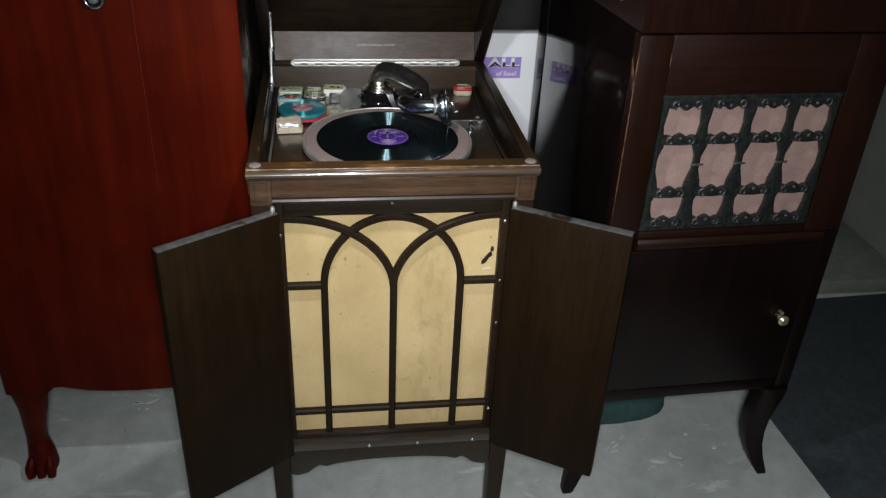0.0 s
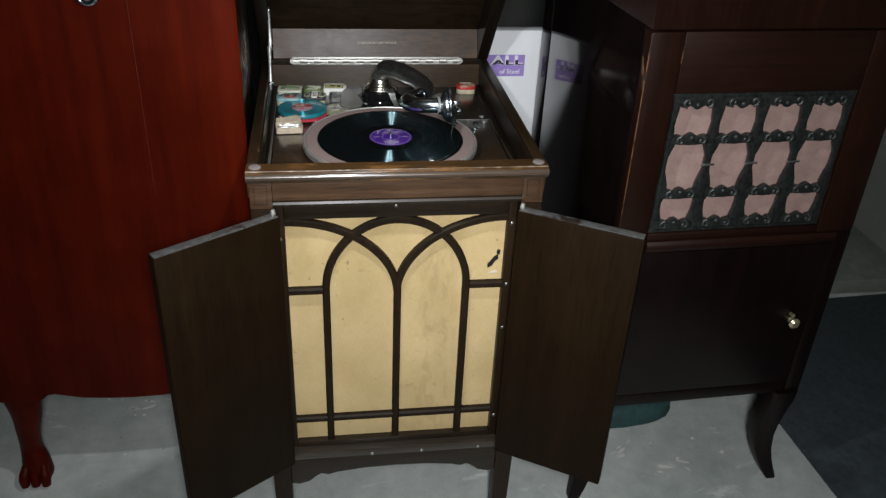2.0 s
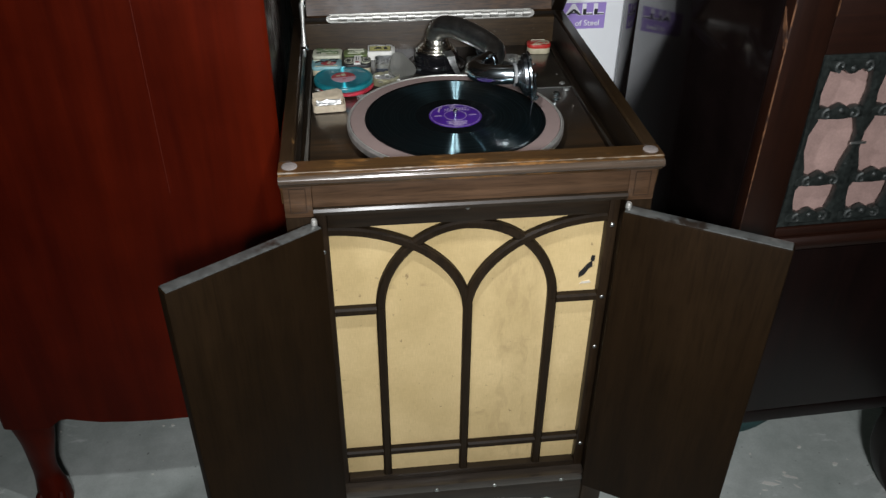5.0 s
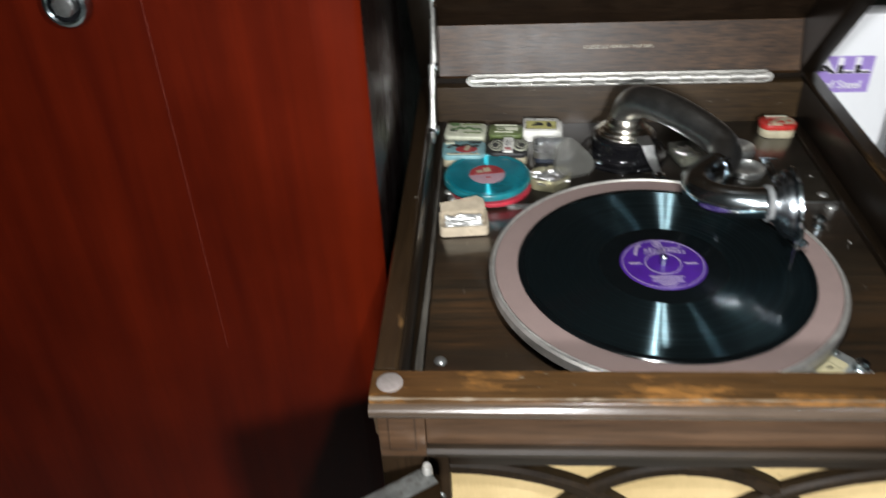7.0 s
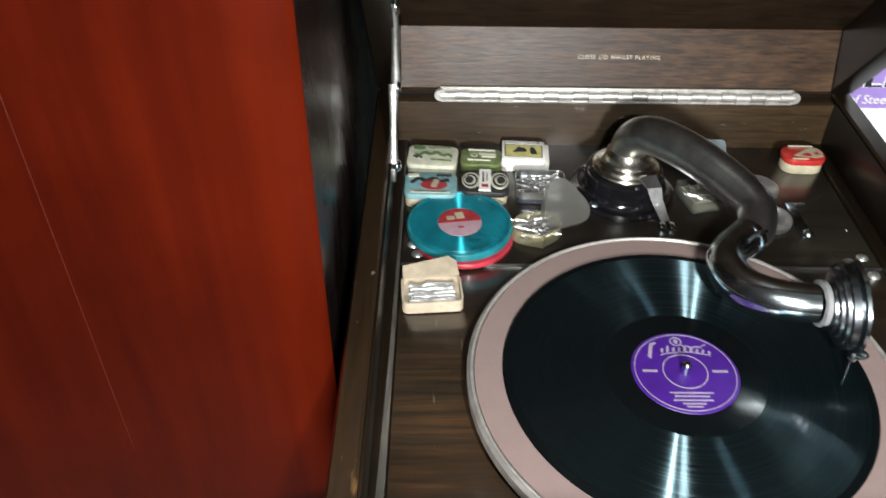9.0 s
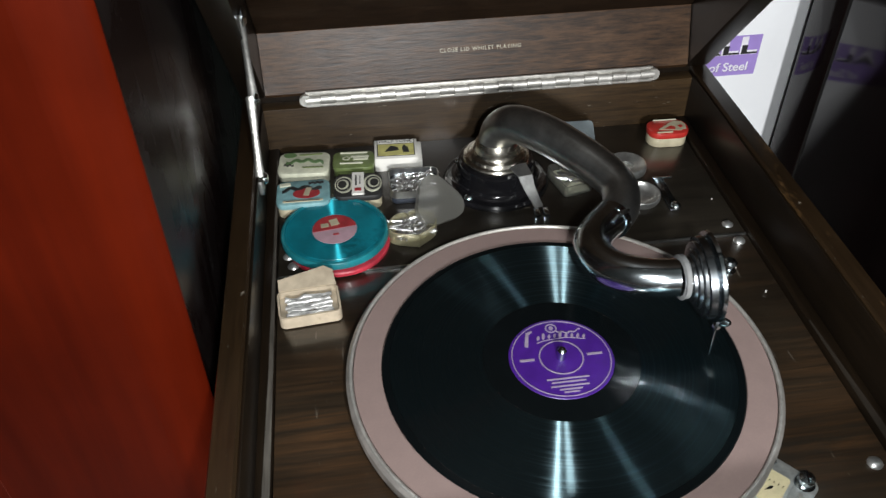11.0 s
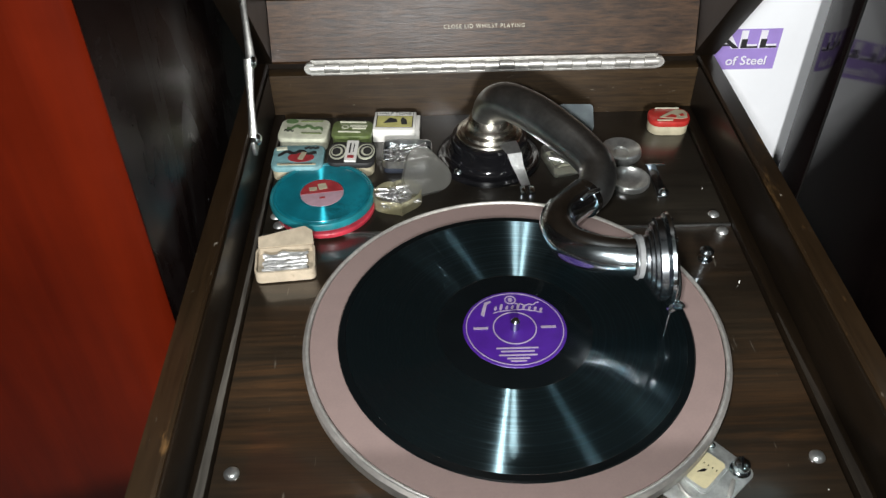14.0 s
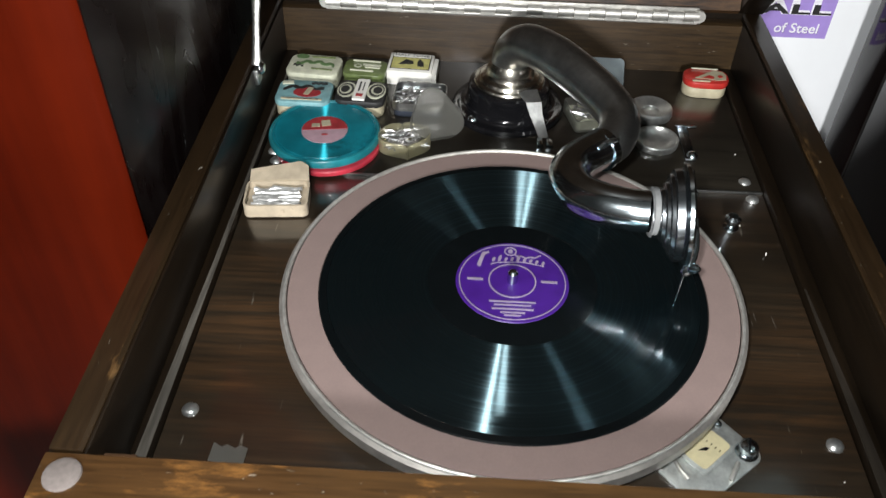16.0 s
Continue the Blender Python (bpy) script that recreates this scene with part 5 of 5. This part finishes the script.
def red_cabinet():
    c = thing("red_cabinet", pose(-0.514, 0.253, 0), "tall red mahogany cabinet on carved claw legs", "cabinet")
    half = [(0.0, 0.243), (0.05, 0.2445), (0.1, 0.249), (0.13, 0.256), (0.152, 0.262), (0.166, 0.26), (0.178, 0.25), (0.185, 0.244), (0.262, 0.244)]
    half = [(min(x, 0.2265), z) for x, z in half]
    outline = [(x, z) for x, z in half] + [(0.2265, 1.2), (-0.2265, 1.2)] + [(-x, z) for x, z in reversed(half[1:])]
    part("front_panel", prism(outline, -0.25, -0.225, "y"), M_RED, c, "glossy red veneer front with hairline cracks")
    for s in (-1, 1):
        cant = [(s * 0.2265, -0.25), (s * 0.24, -0.2488), (s * 0.258, -0.2465), (s * 0.263, -0.2445), (s * 0.2645, -0.2425), (s * 0.264, -0.24), (s * 0.2265, -0.24)]
        part("corner_stile", prism(cant, 0.244, 1.2, "z"), M_RED, c, "canted red corner stile")
    part("side_panel", box(0.24, 0.2632, -0.2395, 0.26, 0.25, 1.2, 0.002), M_RED_SIDE, c, "dull black side with scuffs and painted reflections")
    part("side_panel", box(-0.2632, -0.24, -0.2395, 0.26, 0.25, 1.2, 0.002), M_RED, c)
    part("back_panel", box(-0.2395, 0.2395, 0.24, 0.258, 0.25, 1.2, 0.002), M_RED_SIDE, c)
    part("top", box(-0.28, 0.28, -0.27, 0.27, 1.2, 1.23, 0.008, 3), M_RED, c)
    part("veneer_crack", box(0.0988, 0.0992, -0.2503, -0.2495, 0.7, 1.15), M_CRACK, c)
    at = pose(0.043, -0.25, 1.051, 90)
    k = part("knob", lathe([(0.0178, 0), (0.019, 0.002), (0.0186, 0.006), (0.0165, 0.0095), (0.0142, 0.0105), (0.0128, 0.0095), (0.0122, 0.006)], 36, m=at), M_NICKEL, c, "round nickel knob with pale centre")
    part("knob_recess", lathe([(0.0123, 0.0062), (0.0, 0.0058)], 24, m=at), M_BLACK, k)
    part("knob_centre", lathe([(0.0085, 0.006), (0.0085, 0.011), (0.0068, 0.0135), (0.0, 0.0142)], 24, m=at), M_SATIN, k)
    for x in (-0.238, 0.238):
        claw_leg(c, x, -0.205, M_RED, 1 if x < 0 else -1)
        claw_leg(c, x, 0.215, M_RED, 1 if x < 0 else -1)


M_CRACK = paint("bare_crack", (0.1, 0.012, 0.0045), 0.6, 0, 0.2, 200, 0)
red_cabinet()


# ---- dark cabinet with the fretted opening ----
def sabre_leg(x, y, s, d):
    """A square leg that bows in below the case and sweeps out to its foot; s, d: which way is out."""
    bm, rings = bmesh.new(), []
    for z, out, w in ((0.2495, 0.002, 0.031), (0.225, 0.001, 0.0305), (0.19, -0.003, 0.029), (0.15, -0.0065, 0.0275), (0.11, -0.0065, 0.0255), (0.075, -0.002, 0.023), (0.045, 0.006, 0.02), (0.02, 0.0155, 0.017), (0.006, 0.022, 0.0145), (0.0, 0.0245, 0.0125)):
        cx, cy = x + s * out, y + d * out
        rings.append([bm.verts.new((cx + px, cy + py, z)) for px, py in rounded(1.8 * w, 1.8 * w, 0.3 * w, 3)])
    for a, b in zip(rings, rings[1:]):
        for k in range(len(a)):
            bm.faces.new((a[k], a[(k + 1) % len(a)], b[(k + 1) % len(a)], b[k]))
    bm.faces.new(rings[0])
    bm.faces.new(rings[-1])
    return bm


def dark_cabinet():
    c = thing("dark_cabinet", pose(0.6255, 0.1788, 0, 0, 0, 2.2), "dark mahogany gramophone cabinet with fretted sound opening", "cabinet")
    F = -0.295
    side = pose(-0.234, F, 0, 0, 0, 2.2)
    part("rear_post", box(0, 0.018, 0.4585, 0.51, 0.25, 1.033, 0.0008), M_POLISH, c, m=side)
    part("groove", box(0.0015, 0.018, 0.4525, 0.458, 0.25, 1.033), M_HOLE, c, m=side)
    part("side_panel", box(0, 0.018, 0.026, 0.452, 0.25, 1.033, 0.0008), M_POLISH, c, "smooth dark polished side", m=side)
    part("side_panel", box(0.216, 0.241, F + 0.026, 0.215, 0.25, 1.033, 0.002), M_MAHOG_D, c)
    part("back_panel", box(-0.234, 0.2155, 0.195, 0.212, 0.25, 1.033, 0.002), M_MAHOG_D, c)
    part("stile", box(-0.234, -0.176, F, F + 0.0255, 0.645, 1.03, 0.0025), M_MAHOG, c)
    part("stile", box(0.166, 0.241, F, F + 0.0255, 0.645, 1.03, 0.0025), M_MAHOG, c)
    part("rail", box(-0.1757, 0.1657, F + 0.001, F + 0.0255, 0.926, 1.03, 0.0025), M_MAHOG_X, c)
    part("rail", box(-0.1757, 0.1657, F + 0.001, F + 0.0255, 0.645, 0.66, 0.0025), M_MAHOG_X, c)
    part("moulding", prism([(F - 0.006, 0.641), (F - 0.008, 0.635), (F - 0.006, 0.627), (F - 0.002, 0.622), (F + 0.02, 0.622), (F + 0.02, 0.6447), (F - 0.003, 0.6447)], -0.176, 0.205, "x", 0.0006), M_MAHOG_X, c)
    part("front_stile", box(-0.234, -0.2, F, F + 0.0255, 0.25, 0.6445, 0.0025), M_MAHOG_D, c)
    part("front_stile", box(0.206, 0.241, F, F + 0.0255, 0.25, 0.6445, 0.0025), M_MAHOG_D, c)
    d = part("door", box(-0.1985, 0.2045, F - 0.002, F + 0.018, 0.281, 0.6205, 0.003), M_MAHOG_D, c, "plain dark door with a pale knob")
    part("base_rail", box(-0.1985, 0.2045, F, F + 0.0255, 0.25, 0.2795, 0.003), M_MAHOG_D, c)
    part("upper_case", prism([(-0.2355, F - 0.003), (0.243, F - 0.003), (0.243, 0.218), (-0.2552, 0.218)], 1.034, 1.2, "z", 0.003), M_MAHOG, c)
    part("top", prism([(-0.25, F - 0.015), (0.25, F - 0.015), (0.25, 0.223), (-0.269, 0.223)], 1.2005, 1.225, "z", 0.005), M_MAHOG, c)
    part("chip", prism([(F + 0.0004, 0.94), (F + 0.003, 0.958), (F + 0.021, 0.986), (F + 0.016, 0.962), (F + 0.004, 0.936)], -0.2349, -0.2338, "x"), M_BARE, c, "splinter of bare orange wood")
    part("worn_arris", tube([(-0.2329, F + 0.0012, 0.652, 0.0012), (-0.2331, F + 0.001, 0.74, 0.0009), (-0.2329, F + 0.0012, 0.83, 0.0013), (-0.2331, F + 0.001, 0.93, 0.0011), (-0.2329, F + 0.0012, 1.027, 0.0015)], 8, per=5), M_BARE, c, "rubbed pale front edge")
    part("scratch", box(-0.1762, -0.1749, F - 0.0004, F + 0.002, 0.978, 1.006), M_BARE, c)
    k = part("knob", lathe([(0.0, 0.021), (0.007, 0.02), (0.0115, 0.015), (0.0105, 0.01), (0.005, 0.007), (0.0065, 0.0)], 20, m=pose(0.168, F - 0.002, 0.444, 90)), M_KNOB, d, "small pale brass knob")
    part("key", tube([(0.1635, F - 0.002, 0.459, 0.004), (0.1615, F - 0.014, 0.462, 0.004)], 10, smooth=False), M_KNOB, d)
    # fret in front of pink cloth
    part("cloth", box(-0.1755, 0.1655, F + 0.019, F + 0.021, 0.6605, 0.9255), M_PINKCLOTH, c, "dusty pink cloth behind the fret")
    fr = part("fret", box(-0.1755, 0.1655, F + 0.004, F + 0.012, 0.6605, 0.6665, 0.002), M_FRET, c, "carved dark green and silver fret")
    part("fret_rail", box(-0.1755, 0.1655, F + 0.004, F + 0.012, 0.916, 0.9255, 0.002), M_FRET, fr)
    xs = [-0.17, -0.0875, -0.005, 0.0775, 0.16]
    for i, x in enumerate(xs):
        prof = [(0.662, 0.017), (0.685, 0.02), (0.705, 0.0135), (0.722, 0.012), (0.738, 0.021), (0.76, 0.017), (0.785, 0.0075), (0.81, 0.0075), (0.832, 0.0175), (0.848, 0.0125), (0.87, 0.0085), (0.895, 0.0125), (0.924, 0.0165)]
        k0, k1 = (0.3 if i == 0 else 1.0), (0.3 if i == 4 else 1.0)
        pts = [(x - w * k0 * 0.8, z) for z, w in prof] + [(x + w * k1 * 0.8, z) for z, w in reversed(prof)]
        part("fret_upright", prism(pts, F + 0.003, F + 0.0135, "y", 0.0022), M_FRET, fr)
        if 0 < i < 4:
            part("fret_tie", box(x - 0.012, x + 0.012, F + 0.001, F + 0.004, 0.793, 0.7965, 0.0008), M_SATIN, fr)
    rnd = random.Random(11)
    for x0, x1 in zip(xs, xs[1:]):
        xm = (x0 + x1) / 2
        for z, up in ((0.675, 1), (0.736, 1), (0.84, 1), (0.912, -1)):
            pts = []
            for k in range(17):
                u = -1 + 2 * k / 16
                pts.append((xm + u * 0.036, z + up * (0.0035 + 0.006 * abs(math.cos(u * 4.4)) + 0.005 * (1 - abs(u)))))
            pts += [(xm + 0.036, z - up * 0.005), (xm, z - up * 0.0075), (xm - 0.036, z - up * 0.005)]
            part("fret_scroll", prism(pts, F + 0.002, F + 0.0125, "y", 0.0016), M_FRET, fr)
            for u in (-1, 1):
                curl = []
                for q in range(8):
                    a, r = radians(90 - 46 * q), 0.0084 - 0.0009 * q
                    curl.append((xm + u * (0.0195 + r * math.cos(a)), F + 0.0015, z + up * (0.0015 + r * math.sin(a)), 0.0027 - 0.0001 * q))
                part("fret_curl", tube(curl, 6, per=1, smooth=False), M_BOSS, fr)
            part("fret_boss", dome(0.0046, 0.0042, pose(xm, F + 0.003, z + up * 0.006, 90), 10), M_BOSS, fr)
    for s, x in ((-1, -0.212), (1, 0.212)):
        for y in (F + 0.004, 0.172):
            d = -1 if y < 0 else 1
            yc = y + 0.02
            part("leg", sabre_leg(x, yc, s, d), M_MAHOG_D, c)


M_MAHOG_X = wood("mahogany_rail", (0.012, 0.0037, 0.0018), (0.0255, 0.0076, 0.0034), 0, (0.4, 0.52), 0.0, grain=40, open_grain=0.25, spec=0.25)
M_BARE = paint("bare_edge", (0.12, 0.052, 0.022), 0.55, 0, 0.5, 90, 0.2, 0.0, (0.022, 0.008, 0.004), 0.5)
M_KNOB = paint("pale_brass", (0.6, 0.52, 0.33), 0.3, 0.8, 0.15, 120, 0.03)
M_PINKCLOTH = paint("pink_cloth", (0.36, 0.24, 0.21), 0.9, 0, 0.1, 300, 0.3)
M_FRET = paint("fret_bronze", (0.022, 0.026, 0.024), 0.3, 0.3, 0.6, 140, 0.5, 0.2, (0.16, 0.175, 0.17), 0.7)
M_BOSS = paint("rubbed_silver", (0.06, 0.066, 0.063), 0.5, 0.6, 0.6, 160, 0.5, 0.0, (0.2, 0.21, 0.2), 0.64)
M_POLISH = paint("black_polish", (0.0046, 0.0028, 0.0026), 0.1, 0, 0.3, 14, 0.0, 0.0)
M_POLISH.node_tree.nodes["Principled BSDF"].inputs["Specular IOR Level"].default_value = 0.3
dark_cabinet()

# ---- board with violet patch ----
sign = thing("white_board", pose(0.2065, 0.4585, 0), "white upright board with a violet printed patch", "board")
face = part("panel", box(-0.25, 0.25, -0.033, 0.0, 0.0, 0.877, 0.003), M_WHITE, sign)
part("patch", box(0.015, 0.135, -0.0336, -0.0325, 0.772, 0.822), paint("violet_patch", (0.34, 0.24, 0.6), 0.5, 0, 0.05, 60, 0.0), face, "violet printed patch")
M_PRINT_W = paint("white_print", (0.8, 0.79, 0.84), 0.5, 0, 0.04, 60, 0)
writing("lettering", "ALL", 0.0285, M_PRINT_W, face, pose(0.0945, -0.0339, 0.8083, 90), 0.0002, 1.45, 0.0013, 1.08)
writing("letter_shade", "ALL", 0.0285, M_INK, face, pose(0.0957, -0.0343, 0.804, 90) @ Matrix.Diagonal((1, 0.52, 1, 1)), 0.0002, 1.45, 0.0009, 1.08)
writing("lettering", "of Steel", 0.0155, M_PRINT_W, face, pose(0.1015, -0.0343, 0.7828, 90), 0.0002, 1.0, 0.0002)
writing("letter_shade", "of Steel", 0.0155, paint("grey_violet_print", (0.2, 0.15, 0.36), 0.5, 0, 0.1, 60, 0), face, pose(0.1023, -0.0339, 0.782, 90), 0.0002, 1.0, 0.0002)

# ---- floor things ----
def slumped(w, d, h, seed, n=20):
    """A soft flattened bag."""
    bm = bmesh.new()
    bmesh.ops.create_uvsphere(bm, u_segments=28, v_segments=14, radius=1)
    for v in bm.verts:
        p = v.co.copy()
        k = 1 + 0.12 * noise.noise(p * 1.7 + Vector((seed, 0, 0)))
        sx = math.copysign(abs(p.x) ** 0.6, p.x)
        sy = math.copysign(abs(p.y) ** 0.6, p.y)
        v.co = (sx * w / 2 * k, sy * d / 2 * k, h / 2 + math.copysign(abs(p.z) ** 0.7, p.z) * h / 2 * (k if p.z > 0 else 1))
    return bm


bag = part("bag", slumped(0.3, 0.2, 0.07, 3), paint("teal_cloth", (0.022, 0.06, 0.06), 0.7, 0, 0.25, 60, 0.3))
bag.matrix_basis = pose(0.575, 0.16, 0, 0, 0, 4)
tagged(bag, "dark teal cloth bag lying under the cabinet", "bag")

mat_ob = part("floor_mat", box(-0.36, 0.36, -1.6, 0.55, 0, 0.006, 0.002), M_MAT)
mat_ob.matrix_basis = pose(1.345, 0.02, 0, 0, 0, 3)
tagged(mat_ob, "dark speckled rubber mat on the concrete", "mat")
slab = part("low_plinth", box(-0.16, 0.16, -0.3, 0.5, 0, 0.05, 0.006), paint("green_grey_board", (0.19, 0.21, 0.17), 0.8, 0, 0.15, 30, 0.1))
slab.matrix_basis = pose(1.555, 0.9, 0, 0, 0, 0)
tagged(slab, "low green grey plinth against the wall", "plinth")


def chips():
    """Pale crumbs and flakes on the concrete."""
    rnd = random.Random(7)
    bm = bmesh.new()
    spots = [(-0.55, 0.2), (-0.68, 0.25), (-0.5, 0.13), (0.0, 0.13), (0.05, 0.2), (0.62, -0.02), (0.8, 0.0), (-0.62, 0.3), (0.45, -0.15)]
    for k in range(26):
        cx, cy = spots[k % len(spots)]
        x, y, r = cx + rnd.gauss(0, 0.07), cy + rnd.gauss(0, 0.05), rnd.uniform(0.001, 0.005)
        n, a0 = rnd.randint(5, 7), rnd.uniform(0, 6)
        prism([(x + r * rnd.uniform(0.6, 1.5) * math.cos(a0 + 6.283 * i / n), y + r * rnd.uniform(0.6, 1.2) * math.sin(a0 + 6.283 * i / n)) for i in range(n)], 0.0003, 0.0008 + 0.25 * r, "z", 0, bm)
    for cx, cy, turn in ((-0.57, 0.26, 20), (-0.5, 0.3, -30), (-0.42, 0.14, 35), (-0.36, 0.05, 25), (0.09, 0.12, 0), (0.66, -0.06, -35), (0.55, 0.0, 30)):
        for k in range(5):
            x, y, w = cx + rnd.gauss(0, 0.02), cy + rnd.gauss(0, 0.015), rnd.uniform(0.006, 0.018)
            a0 = radians(turn + rnd.gauss(0, 18))
            ring = [(w * math.cos(6.283 * i / 9) * rnd.uniform(0.7, 1.2), 0.22 * w * math.sin(6.283 * i / 9) * rnd.uniform(0.5, 1.5)) for i in range(9)]
            prism([(x + u * math.cos(a0) - v * math.sin(a0), y + u * math.sin(a0) + v * math.cos(a0)) for u, v in ring], 0.0002, 0.0007, "z", 0, bm)
    ob = part("floor_crumbs", bm, M_PAPER)
    tagged(ob, "pale crumbs and flakes scattered on concrete", "debris", kind="stuff")


chips()
cb = part("comb", box(-0.026, 0.026, 0.004, 0.008, 0, 0.006, 0.001), M_BLACK)
for k in range(9):
    part("tooth", box(-0.025 + 0.006 * k, -0.0222 + 0.006 * k, -0.012, 0.0045, 0.0005, 0.0045), M_BLACK, cb)
cb.matrix_basis = pose(-0.075, 0.09, 0, 0, 0, 3)
tagged(cb, "black toothed strip lying on the concrete floor", "comb")
pp = part("paper_sheet", prism([(-0.03, 1.0635), (0.012, 1.09), (0.03, 1.1995), (-0.07, 1.1995), (-0.05, 1.1)], -0.0012, 0.0, "x"), paint("pale_blue_paper", (0.5, 0.62, 0.62), 0.7, 0, 0.06, 60, 0.05))
pp.matrix_basis = pose(0.3915, -0.005, 0, 0, 0, 4.4)
tagged(pp, "pale blue paper hanging down the cabinet side", "paper")
